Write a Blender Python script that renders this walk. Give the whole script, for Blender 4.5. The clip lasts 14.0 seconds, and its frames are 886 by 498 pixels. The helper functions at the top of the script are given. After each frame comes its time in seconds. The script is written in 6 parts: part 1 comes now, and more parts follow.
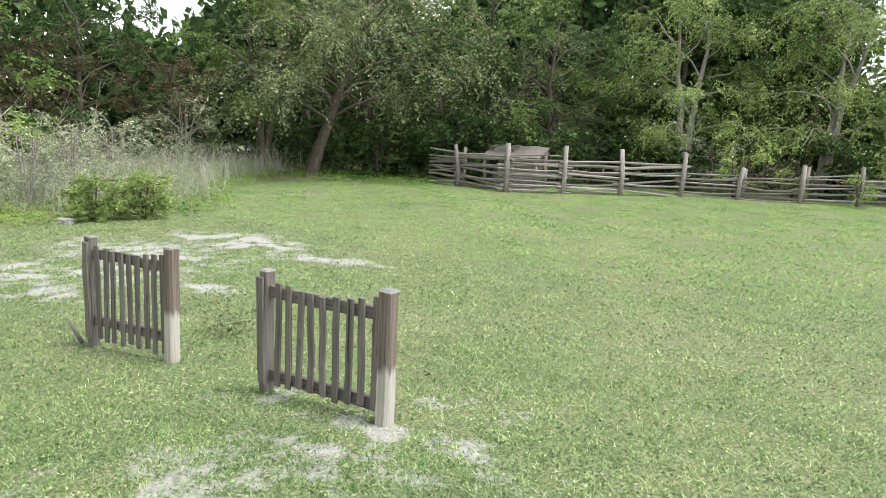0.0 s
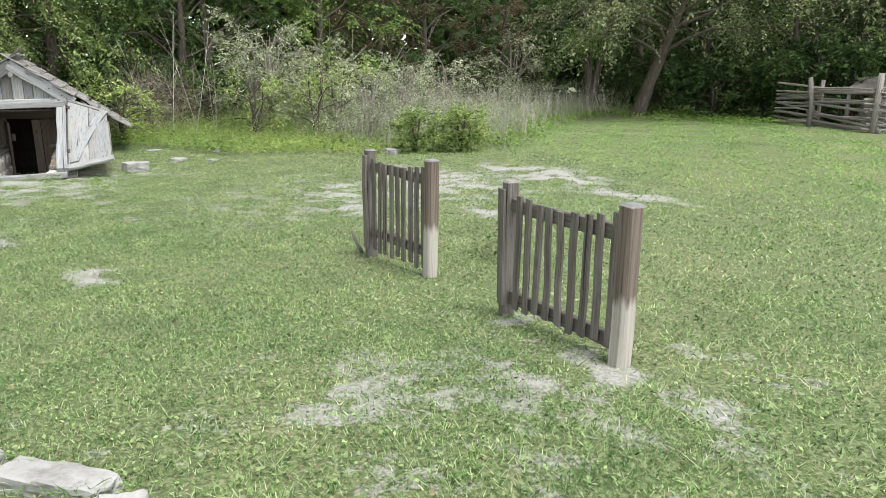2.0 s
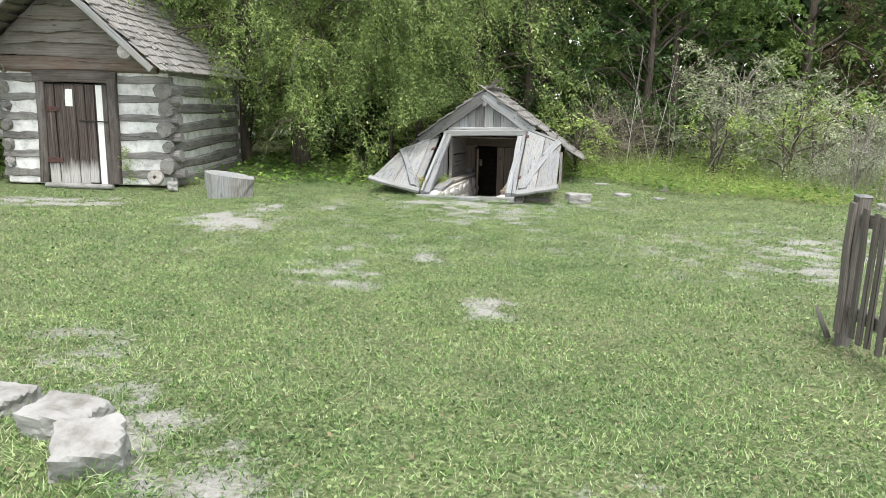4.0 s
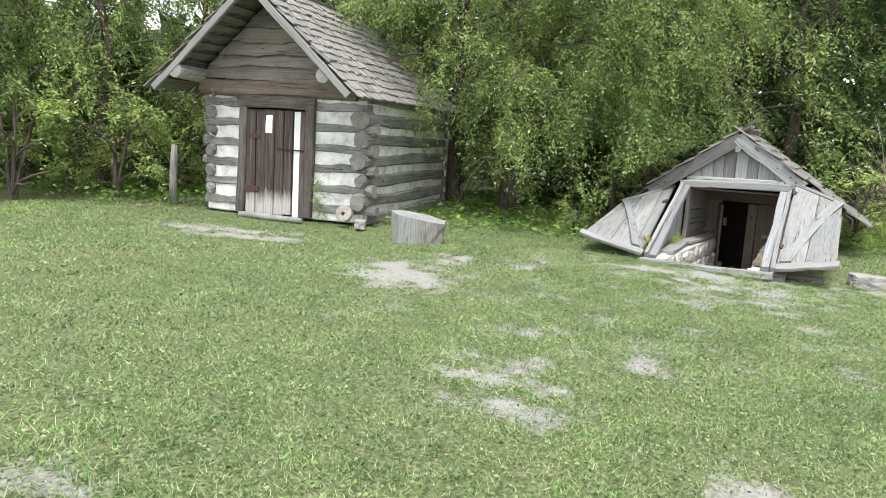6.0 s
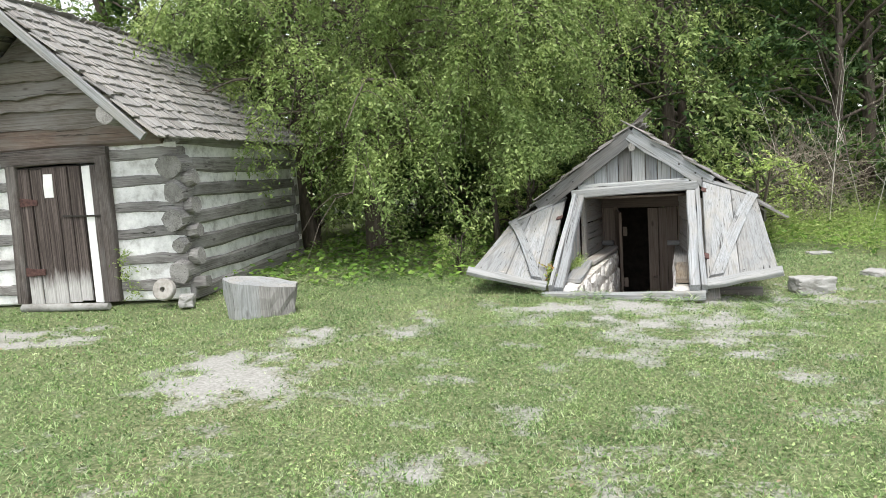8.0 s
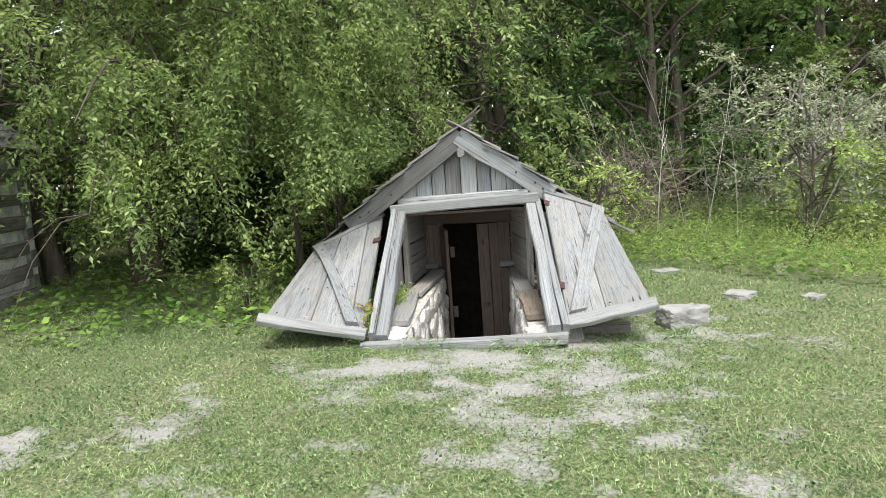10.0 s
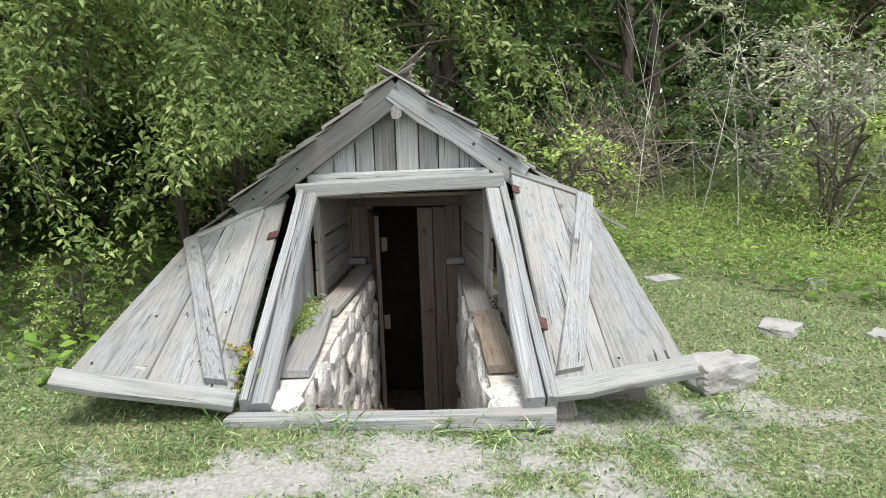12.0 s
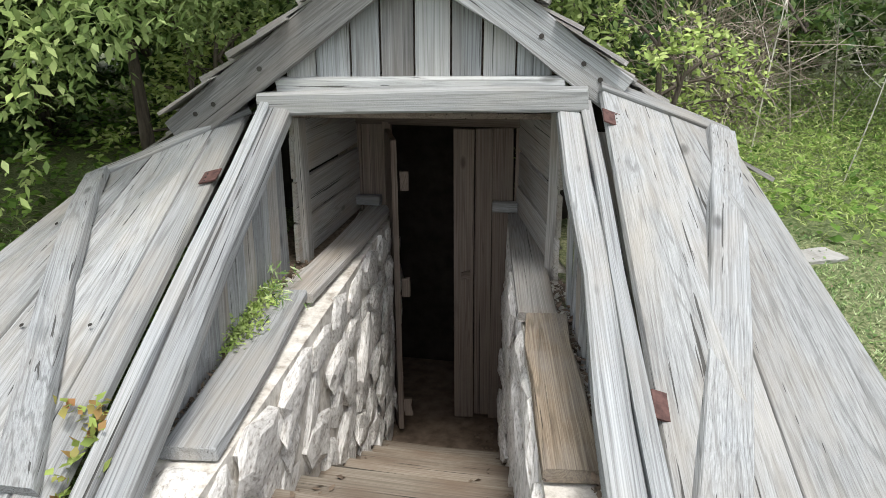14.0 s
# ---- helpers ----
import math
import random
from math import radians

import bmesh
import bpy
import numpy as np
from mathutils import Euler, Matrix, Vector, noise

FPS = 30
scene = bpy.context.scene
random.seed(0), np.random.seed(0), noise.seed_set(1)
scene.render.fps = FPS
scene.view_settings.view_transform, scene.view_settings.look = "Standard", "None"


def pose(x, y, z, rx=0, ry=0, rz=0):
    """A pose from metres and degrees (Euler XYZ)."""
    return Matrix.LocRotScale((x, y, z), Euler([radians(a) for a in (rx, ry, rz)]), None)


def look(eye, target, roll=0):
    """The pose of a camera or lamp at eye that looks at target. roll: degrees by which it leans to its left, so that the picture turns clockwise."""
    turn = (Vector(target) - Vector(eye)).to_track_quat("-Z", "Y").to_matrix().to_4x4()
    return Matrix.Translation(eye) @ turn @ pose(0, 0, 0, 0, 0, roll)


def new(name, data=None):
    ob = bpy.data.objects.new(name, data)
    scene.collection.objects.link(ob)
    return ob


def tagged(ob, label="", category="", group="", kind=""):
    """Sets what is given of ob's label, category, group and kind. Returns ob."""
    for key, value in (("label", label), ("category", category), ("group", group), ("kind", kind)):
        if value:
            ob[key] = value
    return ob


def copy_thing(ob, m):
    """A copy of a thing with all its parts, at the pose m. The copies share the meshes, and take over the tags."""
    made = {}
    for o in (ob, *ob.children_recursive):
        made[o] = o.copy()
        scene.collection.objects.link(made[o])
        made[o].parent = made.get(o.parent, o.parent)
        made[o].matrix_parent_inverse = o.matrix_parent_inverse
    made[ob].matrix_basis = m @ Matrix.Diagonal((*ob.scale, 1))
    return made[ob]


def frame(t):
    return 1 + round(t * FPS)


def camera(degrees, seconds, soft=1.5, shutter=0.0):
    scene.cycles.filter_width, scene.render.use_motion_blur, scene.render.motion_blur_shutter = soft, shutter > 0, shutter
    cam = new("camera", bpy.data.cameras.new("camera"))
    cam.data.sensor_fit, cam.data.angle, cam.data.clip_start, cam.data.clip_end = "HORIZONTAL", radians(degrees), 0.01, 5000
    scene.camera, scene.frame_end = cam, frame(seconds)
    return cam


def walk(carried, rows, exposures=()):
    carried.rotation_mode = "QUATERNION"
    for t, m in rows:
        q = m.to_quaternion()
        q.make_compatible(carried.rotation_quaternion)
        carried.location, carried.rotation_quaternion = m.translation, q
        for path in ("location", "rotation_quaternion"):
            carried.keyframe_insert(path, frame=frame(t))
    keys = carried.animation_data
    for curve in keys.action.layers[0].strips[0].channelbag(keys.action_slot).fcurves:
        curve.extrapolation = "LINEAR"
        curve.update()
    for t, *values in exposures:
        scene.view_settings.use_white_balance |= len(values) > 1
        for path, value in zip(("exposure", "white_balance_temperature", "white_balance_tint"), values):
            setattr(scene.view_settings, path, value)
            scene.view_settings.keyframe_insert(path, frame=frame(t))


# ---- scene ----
cam = camera(63.7, 14.0, 0.65)
PATH = [
    (0, (-0.21, 0.679, 0.94), (-1.132, 2.422, 0.605), 2.7),
    (0.5, (-0.198, 0.912, 0.893), (-1.324, 2.523, 0.524), 2.6),
    (1, (-0.148, 1.126, 0.787), (-1.487, 2.551, 0.369), 1.1),
    (1.5, (-0.14, 1.34, 0.675), (-1.599, 2.628, 0.213), 0.6),
    (2, (-0.158, 1.517, 0.603), (-1.737, 2.638, 0.101), 0.7),
    (2.5, (-0.281, 1.67, 0.471), (-1.99, 2.549, -0.084), 1.5),
    (3, (-0.558, 1.887, 0.373), (-2.402, 2.436, -0.17), 2.3),
    (3.5, (-0.927, 2.071, 0.376), (-2.866, 2.236, -0.082), 1.6),
    (3.7, (-1.089, 2.104, 0.372), (-3.04, 2.187, -0.06), 1.6),
    (5.8, (-3.4, 2.028, 0.256), (-5.3, 1.5, -0.076), 2.0),
    (6, (-3.62, 1.994, 0.271), (-5.499, 1.385, -0.045), 3.5),
    (6.5, (-4.181, 1.856, 0.256), (-6.047, 1.189, -0.011), 4.6),
    (7, (-4.789, 1.797, 0.222), (-6.664, 1.138, -0.004), 0.7),
    (7.5, (-5.37, 1.69, 0.202), (-7.294, 1.194, -0.023), -1.8),
    (7.9, (-5.768, 1.661, 0.24), (-7.728, 1.331, 0.01), -3.2),
    (8, (-5.892, 1.642, 0.243), (-7.856, 1.349, 0.009), -3.4),
    (8.5, (-6.439, 1.622, 0.237), (-8.421, 1.488, 0.005), -3.8),
    (9, (-6.979, 1.568, 0.22), (-8.964, 1.604, -0.015), -3.5),
    (9.2, (-7.157, 1.562, 0.191), (-9.141, 1.645, -0.04), -3.3),
    (11.3, (-9.471, 1.753, 0.293), (-11.399, 2.179, -0.021), -3.7),
    (11.5, (-9.694, 1.812, 0.299), (-11.617, 2.252, -0.03), -3.2),
    (12, (-10.239, 1.992, 0.282), (-12.165, 2.387, -0.081), -1.5),
    (12.5, (-10.805, 2.183, 0.256), (-12.732, 2.567, -0.121), -0.8),
    (13, (-11.35, 2.325, 0.233), (-13.278, 2.654, -0.186), -0.2),
    (13.5, (-11.881, 2.462, 0.207), (-13.795, 2.725, -0.312), -0.1),
    (14, (-12.339, 2.515, 0.186), (-14.222, 2.741, -0.45), -0.0),
]
EXPOSURES = [(0.0, 1.02, 6500, 10), (2.5, 0.8, 6500, 10), (6.5, 0.9, 6500, 10), (11.5, 0.82, 6500, 10), (14.0, 0.82, 6500, 10)]
walk(cam, [(t, look(eye, target, roll)) for t, eye, target, roll in PATH], EXPOSURES)

# ---- light: bright overcast ----
world = bpy.data.worlds.new("overcast_sky")
scene.world = world
world.use_nodes = True
wn, wl = world.node_tree.nodes, world.node_tree.links
sky = wn.new("ShaderNodeTexSky")
sky.sky_type = "NISHITA"
sky.sun_disc = False
sky.sun_elevation, sky.sun_rotation = radians(68), radians(80)
sky.air_density, sky.dust_density, sky.ozone_density = 1.0, 1.0, 1.0
grey = wn.new("ShaderNodeHueSaturation")
grey.inputs["Saturation"].default_value = 0.22
wl.new(sky.outputs[0], grey.inputs["Color"])
wl.new(grey.outputs[0], wn["Background"].inputs[0])
wn["Background"].inputs[1].default_value = 0.2
sun_data = bpy.data.lights.new("sun", "SUN")
sun_data.energy, sun_data.angle, sun_data.color = 2.2, radians(20), (1.0, 0.97, 0.92)
sun = new("sun", sun_data)
sun.matrix_basis = look((0, 0, 20), (-8.0, -1.4, 0))

# ---- small tools ----
rng = np.random.default_rng(7)


def ground_z(x, y):
    """Height of the lawn: nearly level, with a low rise where the walk begins."""
    x, y = np.asarray(x, float), np.asarray(y, float)
    rise = 0.60 * np.exp(-(x ** 2 + (y - 0.5) ** 2) / 36.0)
    edge = np.maximum(-14.2 - x, (y - 6.0) * 0.6)
    rise = rise + 0.07 / (1 + np.exp(np.clip(-4 * edge, -30, 30)))
    roll = 0.02 * np.sin(x * 0.9 + 1.0) * np.cos(y * 0.8) + 0.008 * np.sin(x * 3.1 + y * 2.3)
    return -1.345 + rise + roll


def zg(x, y):
    return float(ground_z(x, y))


CELLAR = np.array([-13.93, 2.46])
ACROSS, BACK = np.array([0.309, 0.951]), np.array([-0.985, 0.174])
TO_CELLAR = np.linalg.inv(np.array([ACROSS, BACK]).T)


def cellar(u, w, z):
    """A point of the root cellar: u across its front, w back from its sill."""
    q = CELLAR + u * ACROSS + w * BACK
    return Vector((q[0], q[1], z))


def world_of(ob):
    m = ob.matrix_basis.copy()
    return world_of(ob.parent) @ m if ob.parent else m


def link(name, mesh, parent=None, m=None, label=""):
    """An object on a mesh, at the world pose m, under a parent."""
    ob = new(name, mesh)
    m = m or Matrix()
    if parent:
        ob.parent = parent
        ob.matrix_basis = world_of(parent).inverted() @ m
    else:
        ob.matrix_basis = m
    if label:
        ob["label"] = label
    return ob


def thing(name, at, label, category, group="", kind="", turn=0):
    ob = new(name)
    ob.empty_display_size = 0.1
    ob.matrix_basis = pose(at[0], at[1], at[2], 0, 0, turn)
    return tagged(ob, label, category, group, kind)


def mesh_of(name, verts, faces, mat, smooth=False):
    me = bpy.data.meshes.new(name)
    me.from_pydata([tuple(v) for v in verts], [], [tuple(f) for f in faces])
    me.materials.append(mat)
    if smooth:
        me.polygons.foreach_set("use_smooth", [len(p.vertices) < 5 for p in me.polygons])
    me.update()
    return me


def mesh_np(name, verts, faces, mat, smooth=False):
    """A large mesh from arrays; all faces have the same number of corners."""
    verts, faces = np.asarray(verts, np.float32), np.asarray(faces, np.int32)
    n, k = faces.shape
    me = bpy.data.meshes.new(name)
    me.vertices.add(len(verts))
    me.vertices.foreach_set("co", verts.ravel())
    me.loops.add(n * k)
    me.loops.foreach_set("vertex_index", faces.ravel())
    me.polygons.add(n)
    me.polygons.foreach_set("loop_start", np.arange(0, n * k, k, dtype=np.int32))
    me.polygons.foreach_set("loop_total", np.full(n, k, np.int32))
    me.materials.append(mat)
    me.update(calc_edges=True)
    if smooth:
        me.polygons.foreach_set("use_smooth", np.ones(n, bool))
    return me


def basis(a, b, up):
    """A pose at the middle of a and b, its x along them and its z near up."""
    a, b = Vector(a), Vector(b)
    x = (b - a).normalized()
    y = Vector(up).cross(x).normalized()
    z = x.cross(y)
    m = Matrix((x, y, z)).transposed().to_4x4()
    m.translation = (a + b) / 2
    return m


def plank_mesh(length, width, thick, mat, rough=0.004, cuts=3, taper=1.0, bow=0.0):
    """A sawn board along x with worn edges."""
    c = min(width, thick) * 0.14
    verts, faces = [], []
    hw, ht = width / 2, thick / 2
    sect = [(-hw + c, -ht), (hw - c, -ht), (hw, -ht + c), (hw, ht - c), (hw - c, ht), (-hw + c, ht), (-hw, ht - c), (-hw, -ht + c)]
    for i in range(cuts):
        f = i / (cuts - 1)
        k = 1 + (taper - 1) * f
        dy, dz = rng.normal(0, rough), rng.normal(0, rough) + bow * (1 - (2 * f - 1) ** 2)
        for y, z in sect:
            verts.append((length * (f - 0.5) + rng.normal(0, rough * 0.6), y * k + dy + rng.normal(0, rough * 0.4), z + dz))
    for i in range(cuts - 1):
        for j in range(8):
            a, b = i * 8 + j, i * 8 + (j + 1) % 8
            faces.append((a, b, b + 8, a + 8))
    faces.append(tuple(range(7, -1, -1)))
    faces.append(tuple(range((cuts - 1) * 8, cuts * 8)))
    return mesh_of("plank", verts, faces, mat)


def plank(name, a, b, width, thick, up, mat, parent=None, label="", rough=0.004, cuts=3, taper=1.0, bow=0.0):
    m = basis(a, b, up)
    return link(name, plank_mesh((Vector(b) - Vector(a)).length, width, thick, mat, rough, cuts, taper, bow), parent, m, label)


def slab(name, corners, thick, mat, parent=None, label=""):
    """A board with any four corners (two ends: 0-3 and 1-2), thick on the side of its normal."""
    c = [Vector(p) for p in corners]
    up = (c[1] - c[0]).cross(c[3] - c[0]).normalized()
    m = basis((c[0] + c[3]) / 2, (c[1] + c[2]) / 2, up)
    inv = m.inverted()
    q = [inv @ p for p in c]
    mid = sum(q, Vector()) / 4
    e = min(0.005, thick * 0.25)
    lo = [p.copy() for p in q]
    hi = [p + Vector((0, 0, thick - e)) for p in q]
    top = [p + (mid - p).normalized() * e * 1.5 + Vector((0, 0, thick + rng.normal(0, 0.0015))) for p in q]
    verts = lo + hi + top
    faces = [(3, 2, 1, 0), (8, 9, 10, 11)]
    for i in range(4):
        j = (i + 1) % 4
        faces += [(i, j, j + 4, i + 4), (i + 4, j + 4, j + 8, i + 8)]
    return link(name, mesh_of("slab", verts, faces, mat), parent, m, label)


def tube(points, radii, sides=8, rough=0.0, caps=True):
    """Verts and faces of a tapered tube along points."""
    verts, faces = [], []
    pts = [Vector(p) for p in points]
    ref = Vector((0.3, 0.2, 1)) if abs((pts[-1] - pts[0]).normalized().z) < 0.8 else Vector((1, 0.2, 0))
    for i, p in enumerate(pts):
        d = (pts[min(i + 1, len(pts) - 1)] - pts[max(i - 1, 0)]).normalized()
        s = d.cross(ref).normalized()
        t = d.cross(s)
        for j in range(sides):
            a = 2 * math.pi * j / sides
            r = radii[i] * (1 + rng.normal(0, rough))
            verts.append(p + s * (r * math.cos(a)) + t * (r * math.sin(a)))
    n = len(pts)
    for i in range(n - 1):
        for j in range(sides):
            a, b = i * sides + j, i * sides + (j + 1) % sides
            faces.append((a, b, b + sides, a + sides))
    if caps:
        faces.append(tuple(range(sides - 1, -1, -1)))
        faces.append(tuple(range((n - 1) * sides, n * sides)))
    return verts, faces


def rod(name, points, radii, mat, parent=None, label="", sides=10, rough=0.03, smooth=True):
    """A log, pole or post in its own frame, x along it."""
    a, b = Vector(points[0]), Vector(points[-1])
    up = Vector((0, 0, 1)) if abs((b - a).normalized().z) < 0.9 else Vector((1, 0, 0))
    m = basis(a, b, up)
    inv = m.inverted()
    v, f = tube([inv @ Vector(p) for p in points], radii, sides, rough)
    return link(name, mesh_of("rod", v, f, mat, smooth), parent, m, label)


def rock_mesh(mat, size, seed, lump=0.25, levels=2, square=0.7):
    bm = bmesh.new()
    bmesh.ops.create_icosphere(bm, subdivisions=levels, radius=0.5)
    off = Vector((seed * 3.7, seed * 1.9, seed * 5.3))
    for v in bm.verts:
        n = v.co.normalized()
        box = max(abs(n.x), abs(n.y), abs(n.z))
        k = 0.5 / (box ** square) * (1 + lump * noise.noise(n * 1.6 + off) + lump * 0.5 * noise.noise(n * 4 + off) + lump * 0.16 * noise.noise(n * 13 + off))
        v.co = Vector((n.x * size[0], n.y * size[1], n.z * size[2])) * k
    me = bpy.data.meshes.new("rock")
    bm.to_mesh(me)
    bm.free()
    me.materials.append(mat)
    return me


# ---- materials ----
class Nodes:
    """A short hand for node materials."""

    def __init__(self, name):
        self.mat = bpy.data.materials.new(name)
        self.mat.use_nodes = True
        self.n, self.l = self.mat.node_tree.nodes, self.mat.node_tree.links
        self.out = self.n["Principled BSDF"]

    def add(self, kind, **ins):
        node = self.n.new(kind)
        for k, v in ins.items():
            sock = node.inputs[k.replace("_", " ")]
            if hasattr(v, "is_output"):
                self.l.new(v, sock)
            else:
                sock.default_value = v
        return node

    def coords(self, scale=(1, 1, 1), shift=True, space="Object"):
        tc = self.add("ShaderNodeTexCoord").outputs[space]
        if shift:
            info = self.add("ShaderNodeObjectInfo").outputs["Random"]
            mul = self.add("ShaderNodeMath", Value=info)
            mul.operation = "MULTIPLY"
            mul.inputs[1].default_value = 37.0
            add = self.add("ShaderNodeVectorMath")
            self.l.new(tc, add.inputs[0])
            self.l.new(mul.outputs[0], add.inputs[1])
            tc = add.outputs[0]
        m = self.add("ShaderNodeMapping", Vector=tc)
        m.inputs["Scale"].default_value = scale
        return m.outputs[0]

    def noise(self, vec, scale, detail=4, rough=0.6, warp=0.0):
        t = self.add("ShaderNodeTexNoise", Vector=vec, Scale=scale, Detail=detail, Roughness=rough, Distortion=warp)
        return t.outputs["Fac"]

    def ramp(self, fac, *stops):
        r = self.add("ShaderNodeValToRGB", Fac=fac)
        el = r.color_ramp.elements
        while len(el) < len(stops):
            el.new(0.5)
        for e, (p, c) in zip(el, stops):
            e.position = p
            e.color = (*c, 1) if len(c) == 3 else c
        return r.outputs[0]

    def grey(self, fac, a, b):
        return self.ramp(fac, (a, (0, 0, 0)), (b, (1, 1, 1)))

    def mix(self, fac, a, b, mode="MIX"):
        m = self.n.new("ShaderNodeMix")
        m.data_type = "RGBA"
        m.blend_type = mode
        for sock, v in ((m.inputs[0], fac), (m.inputs[6], a), (m.inputs[7], b)):
            if hasattr(v, "is_output"):
                self.l.new(v, sock)
            else:
                sock.default_value = (*v, 1) if isinstance(v, tuple) else v
        return m.outputs[2]

    def finish(self, color, rough=0.85, height=None, bump=0.4, dist=0.01, spec=0.3):
        o = self.out
        if hasattr(color, "is_output"):
            self.l.new(color, o.inputs["Base Color"])
        else:
            o.inputs["Base Color"].default_value = (*color, 1)
        if hasattr(rough, "is_output"):
            self.l.new(rough, o.inputs["Roughness"])
        else:
            o.inputs["Roughness"].default_value = rough
        o.inputs["Specular IOR Level"].default_value = spec
        if height is not None:
            b = self.add("ShaderNodeBump", Height=height, Strength=bump, Distance=dist)
            self.l.new(b.outputs[0], o.inputs["Normal"])
        return self.mat


def wood(name, light, mid, dark, fine=60.0, stain=(0.5, 0.5, 0.5), stain_amount=0.35, bump=0.5, knots=True):
    """Weathered wood, its grain along the object's x."""
    w = Nodes(name)
    vec = w.coords((0.5, fine * 3.6, fine * 3.6))
    streak = w.noise(vec, 1.0, 5, 0.65, 0.25)
    ring = w.noise(w.coords((0.25, 11, 11)), 1.0, 2, 0.45, 0.5)
    wave = w.add("ShaderNodeMath", Value=ring)
    wave.operation = "MULTIPLY"
    wave.inputs[1].default_value = 62.0
    sine = w.add("ShaderNodeMath", Value=wave.outputs[0])
    sine.operation = "SINE"
    lined = w.ramp(sine.outputs[0], (0.55, (0, 0, 0)), (1.0, (1, 1, 1)))
    hair = w.noise(w.coords((0.3, fine * 5.0, fine * 5.0)), 1.0, 2, 0.6, 0.1)
    broad = w.noise(w.coords((0.7, 14, 14)), 1.0, 3, 0.55, 0.5)
    blotch = w.noise(w.coords((2.2, 6, 6)), 1.0, 4, 0.6)
    col = w.ramp(streak, (0.3, tuple(0.5 * (a + b) for a, b in zip(dark, mid))), (0.45, mid), (0.68, light))
    col = w.mix(w.grey(broad, 0.5, 0.8), col, w.mix(0.4, col, dark))
    lm = w.add("ShaderNodeMath", Value=lined)
    lm.operation = "MULTIPLY"
    lm.inputs[1].default_value = 0.65
    col = w.mix(lm.outputs[0], col, w.mix(0.6, col, dark))
    col = w.mix(w.ramp(hair, (0.34, (0.6, 0.6, 0.6)), (0.43, (0, 0, 0))), col, w.mix(0.5, col, dark))
    tone = w.add("ShaderNodeObjectInfo").outputs["Random"]
    fac = w.grey(blotch, 0.42, 0.68)
    fm = w.add("ShaderNodeMath", Value=fac)
    fm.operation = "MULTIPLY"
    fm.inputs[1].default_value = stain_amount
    col = w.mix(fm.outputs[0], col, stain)
    hs = w.add("ShaderNodeHueSaturation", Color=col)
    mr = w.add("ShaderNodeMapRange", Value=tone)
    mr.inputs["To Min"].default_value, mr.inputs["To Max"].default_value = 0.8, 1.16
    w.l.new(mr.outputs[0], hs.inputs["Value"])
    col = hs.outputs[0]
    if knots:
        vor = w.add("ShaderNodeTexVoronoi", Vector=w.coords((2.2, 5.5, 5.5)), Scale=1.0)
        k = w.ramp(vor.outputs["Distance"], (0.05, (1, 1, 1)), (0.1, (0.45, 0.45, 0.45)), (0.13, (0, 0, 0)))
        rare = w.grey(vor.outputs["Color"], 0.45, 0.5)
        k = w.mix(1.0, k, rare, "MULTIPLY")
        km = w.add("ShaderNodeMath", Value=k)
        km.operation = "MULTIPLY"
        km.inputs[1].default_value = 0.7
        col = w.mix(km.outputs[0], col, dark)
    crack = w.noise(w.coords((0.4, 55, 55)), 1.0, 3, 0.5, 0.3)
    cm = w.ramp(crack, (0.315, (1, 1, 1)), (0.33, (0, 0, 0)))
    col = w.mix(cm, col, w.mix(0.8, col, (0.02, 0.018, 0.015)))
    hgt = w.add("ShaderNodeMath", Value=streak)
    hgt.operation = "SUBTRACT"
    w.l.new(cm, hgt.inputs[1])
    return w.finish(col, 0.88, hgt.outputs[0], bump, 0.006)


M_BOARD = wood("grey_board_wood", (0.335, 0.345, 0.345), (0.25, 0.258, 0.259), (0.07, 0.068, 0.065), 55, (0.295, 0.27, 0.23), 0.55)
M_BLEACH = wood("bleached_board_wood", (0.40, 0.41, 0.405), (0.32, 0.33, 0.33), (0.11, 0.11, 0.105), 55, (0.40, 0.385, 0.35), 0.4)
M_BOARD_DARK = wood("shaded_board_wood", (0.43, 0.42, 0.40), (0.305, 0.295, 0.275), (0.11, 0.10, 0.09), 55, (0.30, 0.24, 0.18), 0.5)
M_ROTTEN = wood("rotten_brown_wood", (0.36, 0.30, 0.225), (0.225, 0.175, 0.125), (0.05, 0.036, 0.026), 70, (0.30, 0.29, 0.27), 0.5, 0.9)
M_INNER = wood("brown_inner_wood", (0.27, 0.22, 0.185), (0.18, 0.143, 0.115), (0.055, 0.042, 0.034), 55, (0.22, 0.19, 0.16), 0.4)
M_GATE = wood("gate_brown_wood", (0.225, 0.205, 0.18), (0.13, 0.115, 0.10), (0.04, 0.033, 0.028), 60, (0.20, 0.19, 0.175), 0.55)
M_LOG = wood("hewn_log_wood", (0.33, 0.315, 0.30), (0.165, 0.155, 0.146), (0.045, 0.04, 0.037), 30, (0.40, 0.395, 0.385), 0.55, 0.8)
M_LOGEND = wood("log_end_wood", (0.34, 0.33, 0.31), (0.20, 0.192, 0.18), (0.06, 0.054, 0.048), 22, (0.40, 0.39, 0.37), 0.4, 0.8)
M_BLUE = wood("blue_grey_board_wood", (0.37, 0.385, 0.39), (0.265, 0.278, 0.284), (0.055, 0.054, 0.055), 55, (0.29, 0.27, 0.24), 0.45, 0.7)
M_BARGE = wood("dark_grey_board_wood", (0.26, 0.262, 0.258), (0.17, 0.17, 0.166), (0.05, 0.048, 0.045), 55, (0.22, 0.20, 0.18), 0.5, 0.7)
